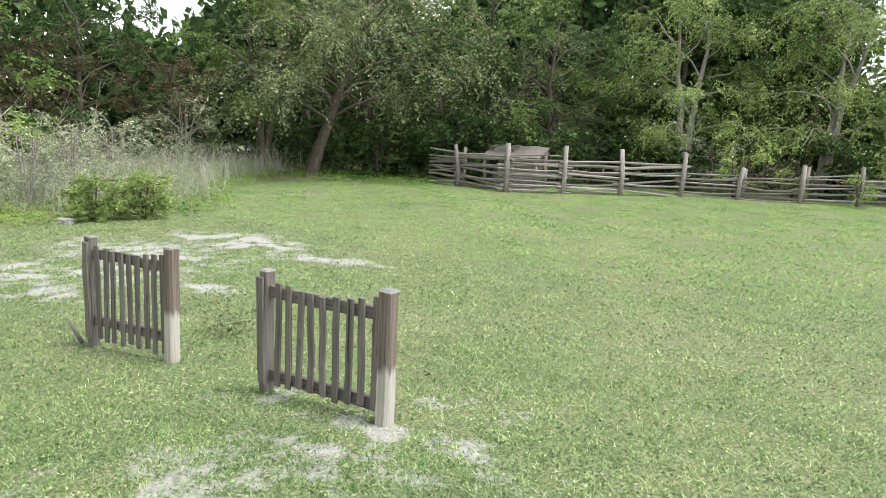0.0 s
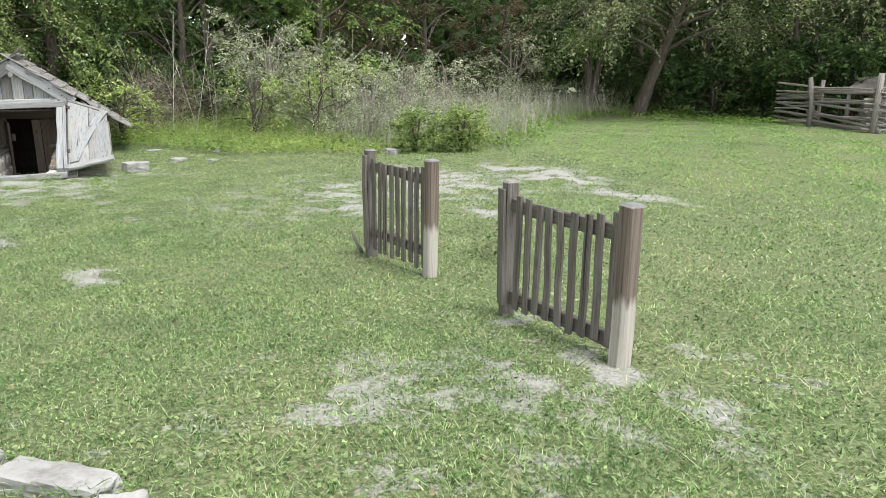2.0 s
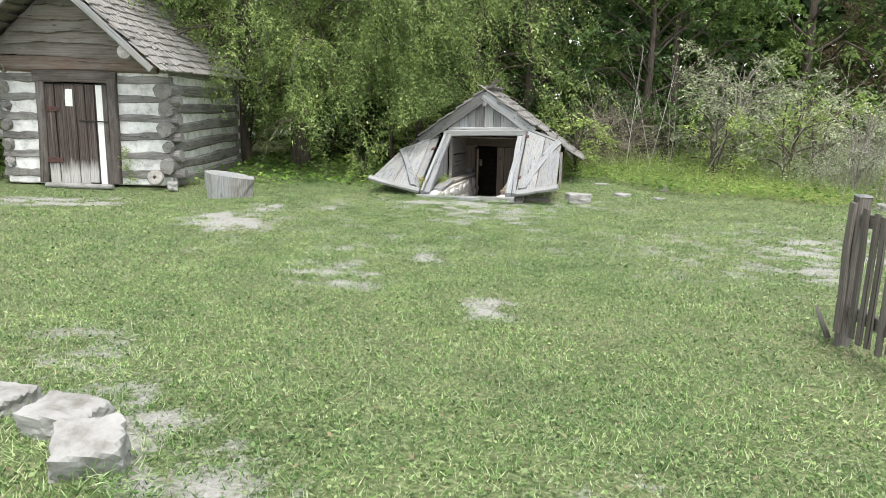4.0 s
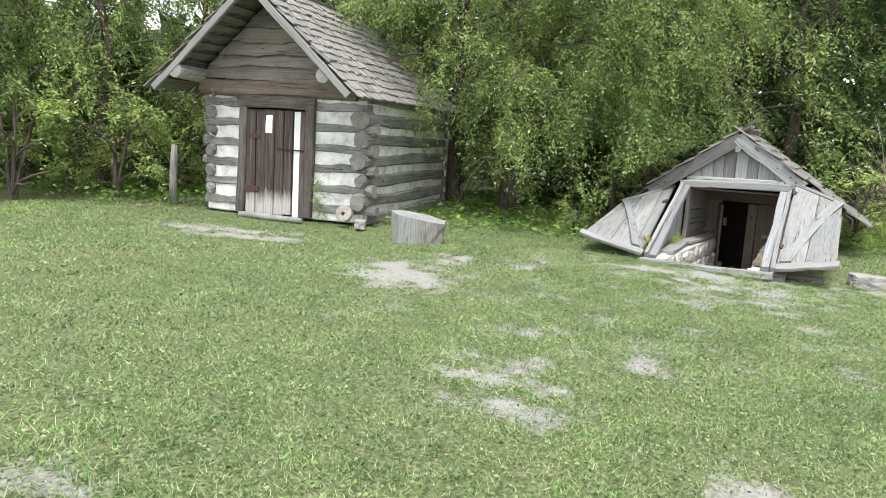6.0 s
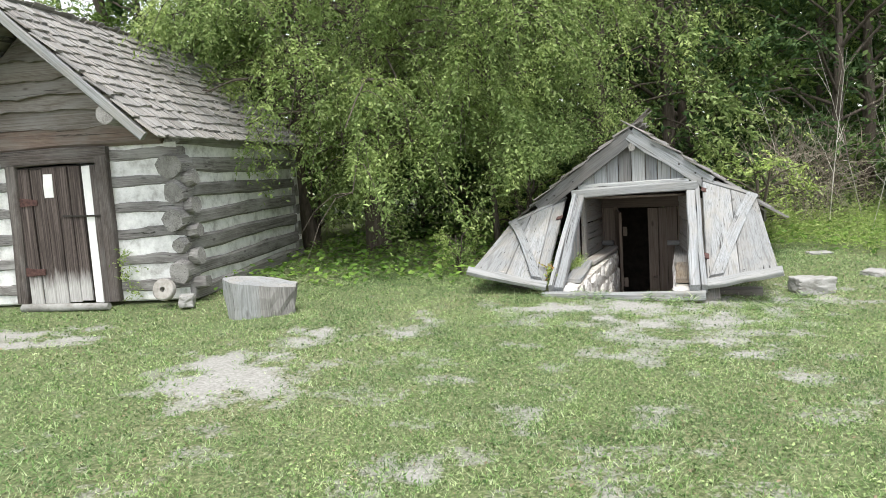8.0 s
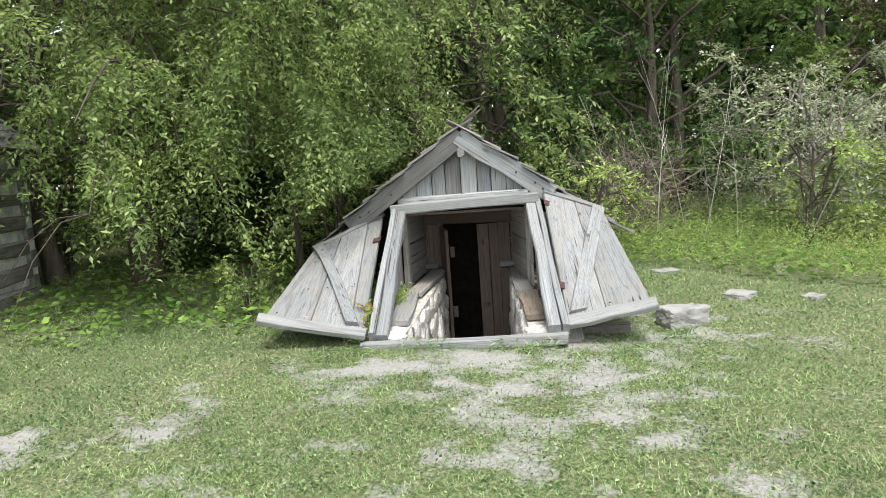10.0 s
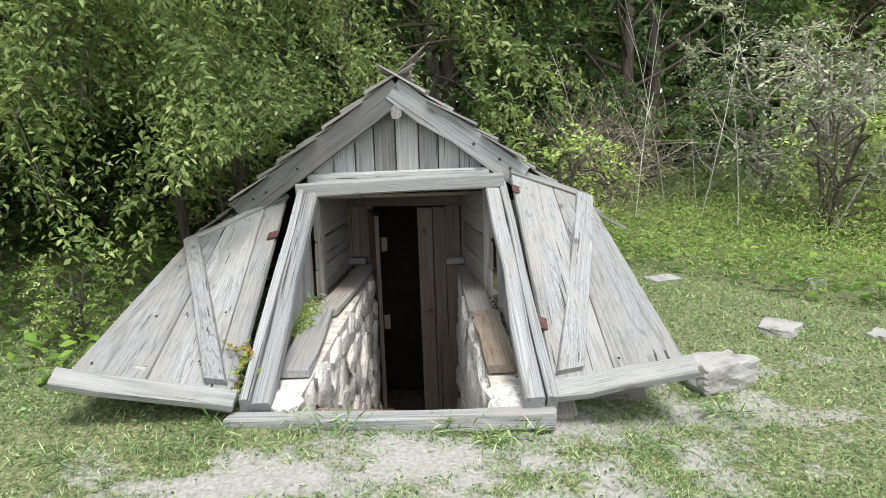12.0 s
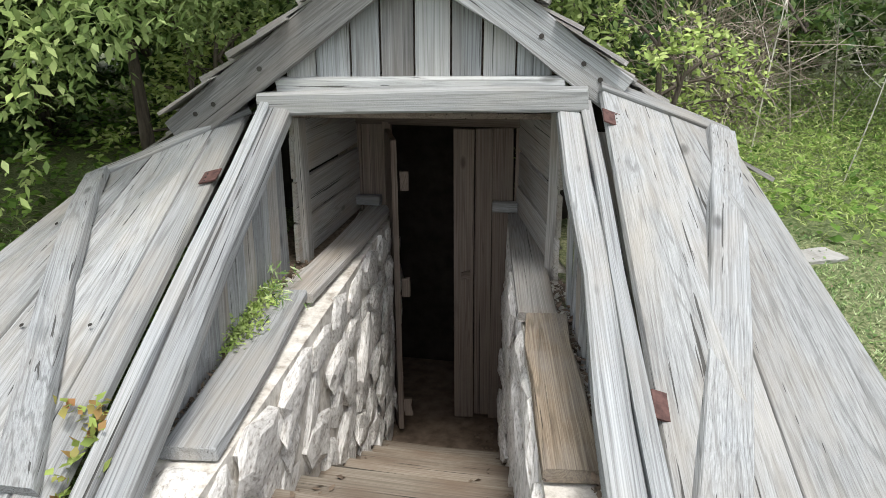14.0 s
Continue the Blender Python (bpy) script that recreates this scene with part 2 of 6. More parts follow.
M_GABLE = wood("gable_slab_wood", (0.29, 0.265, 0.235), (0.185, 0.163, 0.138), (0.065, 0.05, 0.038), 34, (0.29, 0.285, 0.27), 0.6)
M_TIE = wood("red_brown_log_wood", (0.27, 0.215, 0.18), (0.165, 0.118, 0.095), (0.06, 0.042, 0.034), 30, (0.24, 0.23, 0.215), 0.5, 0.8)
M_DOORWOOD = wood("dark_door_wood", (0.17, 0.148, 0.135), (0.075, 0.062, 0.056), (0.022, 0.018, 0.016), 60, (0.27, 0.26, 0.25), 0.3, 0.8)
M_SHAKE = wood("shake_wood", (0.42, 0.413, 0.40), (0.27, 0.263, 0.252), (0.08, 0.073, 0.067), 80, (0.30, 0.26, 0.22), 0.5, 0.7, False)
M_RAIL = wood("split_rail_wood", (0.42, 0.40, 0.375), (0.25, 0.235, 0.215), (0.06, 0.05, 0.042), 40, (0.20, 0.155, 0.13), 0.5, 0.8)
M_TREAD = wood("step_wood", (0.30, 0.265, 0.215), (0.205, 0.175, 0.138), (0.09, 0.07, 0.055), 60, (0.15, 0.11, 0.08), 0.85)


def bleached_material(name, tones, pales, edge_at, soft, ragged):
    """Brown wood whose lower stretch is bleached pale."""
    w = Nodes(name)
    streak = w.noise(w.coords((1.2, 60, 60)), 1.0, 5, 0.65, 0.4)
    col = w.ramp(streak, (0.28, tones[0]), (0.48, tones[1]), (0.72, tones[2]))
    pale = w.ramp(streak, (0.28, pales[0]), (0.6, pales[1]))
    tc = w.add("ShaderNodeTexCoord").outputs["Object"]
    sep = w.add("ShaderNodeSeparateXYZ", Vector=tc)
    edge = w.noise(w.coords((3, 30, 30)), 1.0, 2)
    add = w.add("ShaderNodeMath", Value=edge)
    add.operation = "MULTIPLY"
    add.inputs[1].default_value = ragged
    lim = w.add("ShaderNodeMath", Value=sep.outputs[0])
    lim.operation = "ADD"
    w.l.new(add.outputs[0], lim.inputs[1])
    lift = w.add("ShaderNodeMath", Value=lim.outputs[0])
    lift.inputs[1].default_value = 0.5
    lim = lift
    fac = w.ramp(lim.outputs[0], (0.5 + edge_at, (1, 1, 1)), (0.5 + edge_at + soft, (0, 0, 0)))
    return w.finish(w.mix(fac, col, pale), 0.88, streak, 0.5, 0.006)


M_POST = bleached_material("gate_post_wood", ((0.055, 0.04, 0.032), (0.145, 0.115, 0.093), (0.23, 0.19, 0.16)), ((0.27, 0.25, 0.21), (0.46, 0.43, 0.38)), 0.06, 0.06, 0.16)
M_DOORPLANK = bleached_material("old_door_wood", ((0.02, 0.016, 0.014), (0.065, 0.051, 0.046), (0.17, 0.14, 0.125)), ((0.26, 0.25, 0.23), (0.52, 0.51, 0.49)), -0.5, 0.22, 0.35)


def stone_material(name, light, mid, dark, scale=6.0):
    w = Nodes(name)
    vec = w.coords((1, 1, 1))
    big = w.noise(vec, scale, 5, 0.65)
    fine = w.noise(vec, scale * 9, 4, 0.7)
    col = w.ramp(big, (0.30, dark), (0.47, mid), (0.62, light))
    col = w.mix(w.grey(fine, 0.55, 0.75), col, w.mix(0.4, col, dark))
    return w.finish(col, 0.92, big, 0.6, 0.02)


M_LIME = stone_material("pale_limestone", (0.36, 0.355, 0.34), (0.305, 0.30, 0.283), (0.17, 0.16, 0.14))
M_WALLSTONE = stone_material("whitewashed_stone", (0.74, 0.72, 0.69), (0.6, 0.58, 0.545), (0.27, 0.24, 0.205), 9)
M_MORTAR = stone_material("lime_mortar", (0.66, 0.63, 0.58), (0.52, 0.49, 0.44), (0.27, 0.24, 0.2), 11)
M_CHINK = stone_material("white_chinking", (0.80, 0.80, 0.785), (0.66, 0.66, 0.645), (0.36, 0.35, 0.33), 5)
M_GRIND = stone_material("grindstone_rock", (0.42, 0.40, 0.37), (0.33, 0.31, 0.28), (0.2, 0.19, 0.17), 8)


def plain(name, color, rough=0.7, metal=0.0, vary=0.3, scale=14):
    w = Nodes(name)
    t = w.noise(w.coords((1, 1, 1)), scale, 4)
    dark = tuple(c * (1 - vary) for c in color)
    w.out.inputs["Metallic"].default_value = metal
    return w.finish(w.ramp(t, (0.35, dark), (0.65, color)), rough, t, 0.2, 0.004)


M_RUST = plain("rusty_iron", (0.125, 0.068, 0.06), 0.8, 0.2, 0.5, 30)
M_NAIL = plain("iron_nail", (0.06, 0.055, 0.05), 0.6, 0.6)
M_WHITE = plain("white_paint", (0.82, 0.82, 0.80), 0.6, 0.0, 0.08)
# earth darkened to near black, standing in for the unlit chamber
M_CHAMBER_SHADE = plain("shaded_chamber_earth", (0.045, 0.037, 0.03), 0.95, 0.0, 0.5, 9)
M_SOIL = plain("dark_soil", (0.17, 0.125, 0.09), 0.95, 0.0, 0.5, 9)
M_LITTER = plain("leaf_litter", (0.20, 0.15, 0.11), 0.95, 0.0, 0.6, 40)


def bark_material(name, light, dark):
    w = Nodes(name)
    v = w.coords((9, 9, 1.6), True, "Object")
    t = w.noise(v, 2.0, 5, 0.7, 0.6)
    moss = w.noise(w.coords((1, 1, 1)), 3.0, 3)
    col = w.ramp(t, (0.3, dark), (0.65, light))
    col = w.mix(w.grey(moss, 0.6, 0.8), col, w.mix(0.4, col, (0.13, 0.14, 0.09)))
    return w.finish(col, 0.95, t, 0.9, 0.03)


M_BARK = bark_material("grey_brown_bark", (0.145, 0.12, 0.095), (0.045, 0.037, 0.03))
M_BARK_PALE = bark_material("pale_grey_bark", (0.34, 0.31, 0.27), (0.13, 0.115, 0.10))


def leaf_material(name, a, b, c, through_light=0.35, rough=0.55, patch=0.75, swing=0.4, dead=0.0):
    """Leaves: the tint changes leaf by leaf and, slowly, across the crown."""
    w = Nodes(name)
    isl = w.add("ShaderNodeNewGeometry").outputs["Random Per Island"]
    col = w.ramp(isl, (0.0, a), (0.5, b), (1.0, c))
    if dead:
        col = w.mix(w.ramp(isl, (dead, (1, 1, 1)), (dead + 0.01, (0, 0, 0))), col, (0.27, 0.215, 0.135))
    slow = w.noise(w.coords((1, 1, 1)), patch, 3, 0.6)
    hs = w.add("ShaderNodeHueSaturation", Color=col)
    mr = w.add("ShaderNodeMapRange", Value=slow)
    mr.inputs["From Min"].default_value, mr.inputs["From Max"].default_value = 0.3, 0.7
    mr.inputs["To Min"].default_value, mr.inputs["To Max"].default_value = 1 - swing * 0.95, 1 + swing * 1.05
    w.l.new(mr.outputs[0], hs.inputs["Value"])
    near = w.noise(w.coords((1, 1, 1)), patch * 9, 3, 0.65)
    m2 = w.add("ShaderNodeMapRange", Value=near)
    m2.inputs["From Min"].default_value, m2.inputs["From Max"].default_value = 0.3, 0.7
    m2.inputs["To Min"].default_value, m2.inputs["To Max"].default_value = 0.7, 1.3
    h2 = w.add("ShaderNodeHueSaturation", Color=hs.outputs[0])
    w.l.new(m2.outputs[0], h2.inputs["Value"])
    m3 = w.add("ShaderNodeMapRange", Value=slow)
    m3.inputs["From Min"].default_value, m3.inputs["From Max"].default_value = 0.3, 0.7
    m3.inputs["To Min"].default_value, m3.inputs["To Max"].default_value = 0.515, 0.485
    w.l.new(m3.outputs[0], h2.inputs["Hue"])
    col = h2.outputs[0]
    w.finish(col, rough, None, spec=0.2)
    tr = w.add("ShaderNodeBsdfTranslucent", Color=col)
    mx = w.add("ShaderNodeMixShader", Fac=through_light)
    w.l.new(w.out.outputs[0], mx.inputs[1])
    w.l.new(tr.outputs[0], mx.inputs[2])
    w.l.new(mx.outputs[0], w.n["Material Output"].inputs[0])
    return w.mat


M_LEAF = leaf_material("fresh_green_leaf", (0.14, 0.212, 0.062), (0.24, 0.322, 0.107), (0.38, 0.465, 0.19), 0.45, 0.6)
M_LEAF_MID = leaf_material("mid_green_leaf", (0.08, 0.14, 0.035), (0.14, 0.215, 0.055), (0.22, 0.31, 0.10), 0.42)
M_LEAF_DARK = leaf_material("dark_green_leaf", (0.036, 0.075, 0.026), (0.068, 0.122, 0.04), (0.12, 0.185, 0.06))
M_LEAF_GREY = leaf_material("grey_green_leaf", (0.12, 0.155, 0.075), (0.20, 0.24, 0.115), (0.32, 0.36, 0.19))
M_LEAF_RED = leaf_material("reddish_brown_leaf", (0.075, 0.055, 0.035), (0.12, 0.09, 0.055), (0.16, 0.14, 0.07))
M_WEED = leaf_material("weed_leaf", (0.19, 0.28, 0.07), (0.30, 0.395, 0.118), (0.43, 0.51, 0.205))
M_GRASS = leaf_material("lawn_blade", (0.045, 0.09, 0.022), (0.188, 0.322, 0.102), (0.49, 0.56, 0.33), 0.3, 0.55, 2.0, 0.34, 0.02)
M_MEADOW = leaf_material("meadow_blade", (0.12, 0.235, 0.056), (0.215, 0.36, 0.10), (0.35, 0.465, 0.195), 0.3, 0.6, 0.7, 0.22)
M_CLOVER = leaf_material("clover_leaf", (0.035, 0.07, 0.022), (0.145, 0.24, 0.075), (0.35, 0.43, 0.20), 0.3, 0.5, 0.9, 0.3, 0.04)
M_DRY = leaf_material("dry_stem", (0.26, 0.235, 0.19), (0.40, 0.375, 0.32), (0.58, 0.56, 0.50), 0.1, 0.8)
M_TWIG = leaf_material("dead_twig", (0.17, 0.14, 0.11), (0.27, 0.23, 0.185), (0.40, 0.36, 0.30), 0.1, 0.8)
M_PALEWEED = leaf_material("pale_weed_leaf", (0.20, 0.24, 0.13), (0.32, 0.36, 0.22), (0.50, 0.53, 0.39), 0.3, 0.7)
M_MAT = leaf_material("ground_cover_leaf", (0.09, 0.18, 0.035), (0.16, 0.28, 0.055), (0.26, 0.40, 0.09))

# ---- ground ----
# bare places in the lawn: x, y, half lengths, bareness
BARE = np.array([
    (-11.15, -0.95, 0.62, 0.5, 1.05), (-12.35, -0.72, 0.45, 0.22, 0.9), (-12.4, 0.3, 0.9, 0.2, 0.5), (-12.75, -4.2, 0.45, 0.9, 0.9),
    (-12.75, 2.6, 0.6, 1.1, 0.72), (-13.4, 2.6, 0.4, 1.25, 1.2), (-11.7, 2.7, 0.35, 0.8, 0.62), (-13.5, 4.6, 0.7, 0.9, 0.36), (-8.0, 1.0, 0.6, 0.45, 0.6),
    (-7.3, 1.3, 0.3, 0.3, 0.5), (-9.3, 0.8, 0.35, 0.3, 0.55), (-8.8, 1.85, 0.3, 0.3, 0.5), (-10.9, 3.2, 0.3, 0.3, 0.6),
    (-9.5, 10.2, 1.3, 0.7, 0.72), (-7.1, 9.9, 0.8, 0.35, 0.62), (-8.6, 6.1, 0.9, 0.6, 0.6), (-10.2, 6.5, 1.2, 0.7, 0.6), (-9.8, 8.4, 1.5, 0.9, 0.6),
    (-7.0, 7.1, 0.4, 0.3, 0.6), (-2.9, 2.85, 0.3, 0.2, 0.85), (-6.8, 2.41, 0.22, 0.16, 0.9), (-2.85, 3.3, 0.3, 0.17, 0.66), (-2.75, 3.85, 0.3, 0.16, 0.9), (-2.6, 4.3, 0.3, 0.2, 0.8),
    (-2.05, 4.35, 0.35, 0.2, 0.66), (-2.4, 5.1, 0.5, 0.3, 0.45), (-3.7, 4.5, 0.22, 0.2, 0.9), (-2.3, 2.9, 0.5, 0.4, 0.48), (-6.6, 2.4, 0.32, 0.2, 0.85), (-7.8, 1.25, 0.5, 0.3, 0.65),
])


def lattice(x, y, seed):
    """Smooth value noise in 0 to 1."""
    xi, yi = np.floor(x), np.floor(y)
    fx, fy = x - xi, y - yi
    fx, fy = fx * fx * (3 - 2 * fx), fy * fy * (3 - 2 * fy)

    def rnd(a, b):
        v = np.sin(a * 127.1 + b * 311.7 + seed * 74.7) * 43758.5453
        return v - np.floor(v)
    a, b, c, d = rnd(xi, yi), rnd(xi + 1, yi), rnd(xi, yi + 1), rnd(xi + 1, yi + 1)
    return (a * (1 - fx) + b * fx) * (1 - fy) + (c * (1 - fx) + d * fx) * fy


def rough_noise(x, y, scale, seed):
    return (0.5 * lattice(x * scale, y * scale, seed) + 0.3 * lattice(x * scale * 2.3, y * scale * 2.3, seed + 1) + 0.2 * lattice(x * scale * 5.1, y * scale * 5.1, seed + 2))


def bareness(x, y):
    """0 for full turf, above 0.5 for bare sand."""
    x, y = np.asarray(x, float), np.asarray(y, float)
    out = np.zeros_like(x)
    for px, py, rx, ry, s in BARE:
        d = ((x - px) / rx) ** 2 + ((y - py) / ry) ** 2
        out = np.maximum(out, (0.52 if px > -5 else 0.62 if px > -9.4 and py < 3 else 0.8) * s * np.exp(-d * 0.7))
    # worn strip beside the edging stones, thin turf before the cellar and round the gates
    strip = 0.4 * np.exp(-(((x + 3.5) * 0.62 - (y - 0.9) * 0.78 + 0.32) / 0.3) ** 2) * np.exp(-((y - 0.7) / 1.0) ** 2)
    thin = 0.17 * np.exp(-((x + 11.0) / 3.2) ** 2 - ((y - 1.2) / 4.0) ** 2) + 0.18 * np.exp(-((x + 2.4) / 1.6) ** 2 - ((y - 3.4) / 1.5) ** 2) + 0.3 * np.exp(-((x + 9.2) / 1.8) ** 2 - ((y - 7.6) / 3.0) ** 2)
    out = np.maximum(np.maximum(out, strip), thin)
    return np.clip(out + (rough_noise(x, y, 4.2, 3) - 0.5) * 2.1 * np.clip(out * 2.2 + 0.12, 0, 1), 0, 1)


def lines(lo, hi, step, far, growth=1.16):
    mid = list(np.arange(lo, hi, step))
    a, s = lo, step
    left = []
    while a > -far:
        s *= growth
        a -= s
        left.append(a)
    b, s = mid[-1], step
    right = []
    while b < far:
        s *= growth
        b += s
        right.append(b)
    return np.array(left[::-1] + mid + right)


def ground_material():
    w = Nodes("lawn_soil")
    tc = w.coords((1, 1, 1), False)
    at = w.n.new("ShaderNodeAttribute")
    at.attribute_name = "bare"
    big = w.noise(tc, 0.45, 4, 0.6)
    mid = w.noise(tc, 11.0, 6, 0.7)
    fine = w.noise(tc, 38, 4, 0.7)
    turf = w.ramp(fine, (0.3, (0.04, 0.055, 0.02)), (0.5, (0.13, 0.155, 0.074)), (0.7, (0.30, 0.305, 0.18)))
    tint = w.ramp(big, (0.35, (0.85, 0.95, 0.8)), (0.65, (1.12, 1.05, 1.05)))
    turf = w.mix(1.0, turf, tint, "MULTIPLY")
    sand = w.ramp(fine, (0.3, (0.17, 0.16, 0.14)), (0.5, (0.28, 0.272, 0.25)), (0.7, (0.39, 0.38, 0.36)))
    add = w.add("ShaderNodeMath", Value=mid)
    add.operation = "MULTIPLY_ADD"
    add.inputs[1].default_value = 1.0
    w.l.new(at.outputs["Fac"], add.inputs[2])
    fleck = w.add("ShaderNodeMath", Value=fine)
    fleck.operation = "MULTIPLY_ADD"
    fleck.inputs[1].default_value = 0.4
    w.l.new(add.outputs[0], fleck.inputs[2])
    fac = w.ramp(fleck.outputs[0], (0.93, (0, 0, 0)), (1.0, (0.5, 0.5, 0.5)))
    half = w.add("ShaderNodeMath", Value=fleck.outputs[0])
    half.operation = "MULTIPLY"
    half.inputs[1].default_value = 0.5
    fac2 = w.ramp(half.outputs[0], (0.5, (0, 0, 0)), (0.66, (0.9, 0.9, 0.9)))
    thin = w.ramp(mid, (0.58, (0, 0, 0)), (0.78, (0.55, 0.55, 0.55)))
    turf = w.mix(thin, turf, w.mix(0.5, turf, (0.42, 0.38, 0.29)))
    return w.finish(w.mix(fac2, w.mix(fac, turf, sand), w.mix(0.2, sand, (0.5, 0.495, 0.47))), 0.95, fine, 0.6, 0.02)


M_GROUND = ground_material()


def build_ground():
    gx, gy = lines(-14.5, 0.5, 0.08, 400, 1.2), lines(-3.5, 10.5, 0.08, 400, 1.2)
    X, Y = np.meshgrid(gx, gy, indexing="ij")
    Z = ground_z(X, Y)
    Z += 0.006 * np.sin(X * 17 + np.sin(Y * 9) * 2) * np.cos(Y * 15)
    nx, ny = X.shape
    idx = np.arange(nx * ny).reshape(nx, ny)
    faces = np.stack([idx[:-1, :-1], idx[1:, :-1], idx[1:, 1:], idx[:-1, 1:]], -1).reshape(-1, 4)
    cx, cy = (X[:-1, :-1] + X[1:, 1:]).ravel() / 2, (Y[:-1, :-1] + Y[1:, 1:]).ravel() / 2
    q = TO_CELLAR @ np.stack([cx - CELLAR[0], cy - CELLAR[1]])
    keep = ~((np.abs(q[0]) < 0.8) & (q[1] > -0.12) & (q[1] < 5.2))
    verts = np.stack([X, Y, Z], -1).reshape(-1, 3)
    me = mesh_np("ground", verts, faces[keep], M_GROUND, True)
    at = me.attributes.new("bare", "FLOAT", "POINT")
    at.data.foreach_set("value", bareness(X, Y).ravel().astype(np.float32))
    tagged(link("ground", me), "mown green lawn with bare pale sandy patches", "ground", kind="structure")


build_ground()

# ---- log cabin ----
CX, CY0, CY1, CXB = -14.3, -5.95, -2.85, -18.5     # front face, two sides, back
EAVE_Z, RIDGE_Z, RIDGE_Y, ROOF_F, ROOF_B = 0.78, 2.42, -4.67, -13.58, -18.75
EAVE_Y0, EAVE_Y1 = -6.45, -2.88


def hewn(name, a, b, height, thick, mat, parent, label=""):
    """A log hewn flat on two sides with wavy upper and lower edges."""
    m = basis(a, b, (0, 0, 1))
    length = (Vector(b) - Vector(a)).length
    n = 9
    verts, faces = [], []
    ph = rng.uniform(0, 6)
    for i in range(n):
        f = i / (n - 1)
        x = (f - 0.5) * length
        t = height / 2 * (1 + 0.16 * math.sin(f * 7 + ph) + rng.normal(0, 0.07))
        l = -height / 2 * (1 + 0.16 * math.sin(f * 6 + ph * 2) + rng.normal(0, 0.07))
        o = rng.normal(0, 0.006)
        for y, z in ((-thick / 2 + o, l * 0.7), (-thick / 2 * 0.6, l), (thick / 2 * 0.6, l), (thick / 2 + o, l * 0.7), (thick / 2 + o, t * 0.7), (thick / 2 * 0.6, t), (-thick / 2 * 0.6, t), (-thick / 2 + o, t * 0.7)):
            verts.append((x, y, z))
    for i in range(n - 1):
        for j in range(8):
            p, q = i * 8 + j, i * 8 + (j + 1) % 8
            faces.append((p, q, q + 8, p + 8))
    faces.append(tuple(range(7, -1, -1)))
    faces.append(tuple(range((n - 1) * 8, n * 8)))
    return link(name, mesh_of("hewn", verts, faces, mat), parent, m, label)


def shake_mesh(length, width, thick, mat):
    l, w, t = length / 2, width / 2, thick
    a, b = rng.normal(0, 0.012), rng.normal(0, 0.012)
    v = [(-l, -w, 0), (l + a, -w, 0), (l + b, w, 0), (-l, w, 0), (-l, -w, t * 0.4), (l + a, -w * 0.97, t), (l + b, w * 0.97, t), (-l, w, t * 0.4)]
    return mesh_of("shake", v, [(3, 2, 1, 0), (4, 5, 6, 7), (0, 1, 5, 4), (1, 2, 6, 5), (2, 3, 7, 6), (3, 0, 4, 7)], mat)


def shake_slope(parent, ridge_a, ridge_b, eave_a, eave_b, exposure, width, near, over=0.0, mat=None, keep=None):
    """Split shakes on one slope. near(p): build it as a piece of its own; the others are joined."""
    mat = mat or M_SHAKE
    shapes = [shake_mesh(exposure * rng.uniform(1.55, 1.9), width * rng.uniform(0.82, 1.02), rng.uniform(0.018, 0.034), mat) for _ in range(12)]
    ra, rb, ea, eb = map(Vector, (ridge_a, ridge_b, eave_a, eave_b))
    run = (ea - ra)
    down, along = run.normalized(), (rb - ra).normalized()
    up = along.cross(down) if along.cross(down).z > 0 else down.cross(along)
    rows, cols = int(run.length / exposure) + 1, int((rb - ra).length / width) + 1
    far_v, far_f = [], []
    for r in range(rows):
        for c in range(cols):
            f = (c + 0.5 + (0.5 if r % 2 else 0) + rng.normal(0, 0.08)) / (cols + 0.5)
            if f > 0.995:
                continue
            d = min(run.length, (r + 0.35) * exposure + rng.normal(0, 0.012)) - over * 0.3
            p = ra + (rb - ra) * f + down * d + up * 0.012
            if keep and not keep(p):
                continue
            tilt = Matrix.Rotation(rng.normal(0, 0.05), 4, "Z") @ Matrix.Rotation(-0.07 + rng.normal(0, 0.025), 4, "Y")
            m = Matrix((down, up.cross(down), up)).transposed().to_4x4()
            m.translation = p
            m = m @ tilt
            me = shapes[int(rng.integers(12))]
            if near(p):
                link("shingle", me, parent, m)
            else:
                k = len(far_v)
                far_v += [m @ v.co for v in me.vertices]
                far_f += [tuple(k + i for i in q.vertices) for q in me.polygons]
    if far_v:
        ob = link("roof_shingles", mesh_of("far_shingles", far_v, far_f, mat), parent)
        ob["kind"] = "stuff"


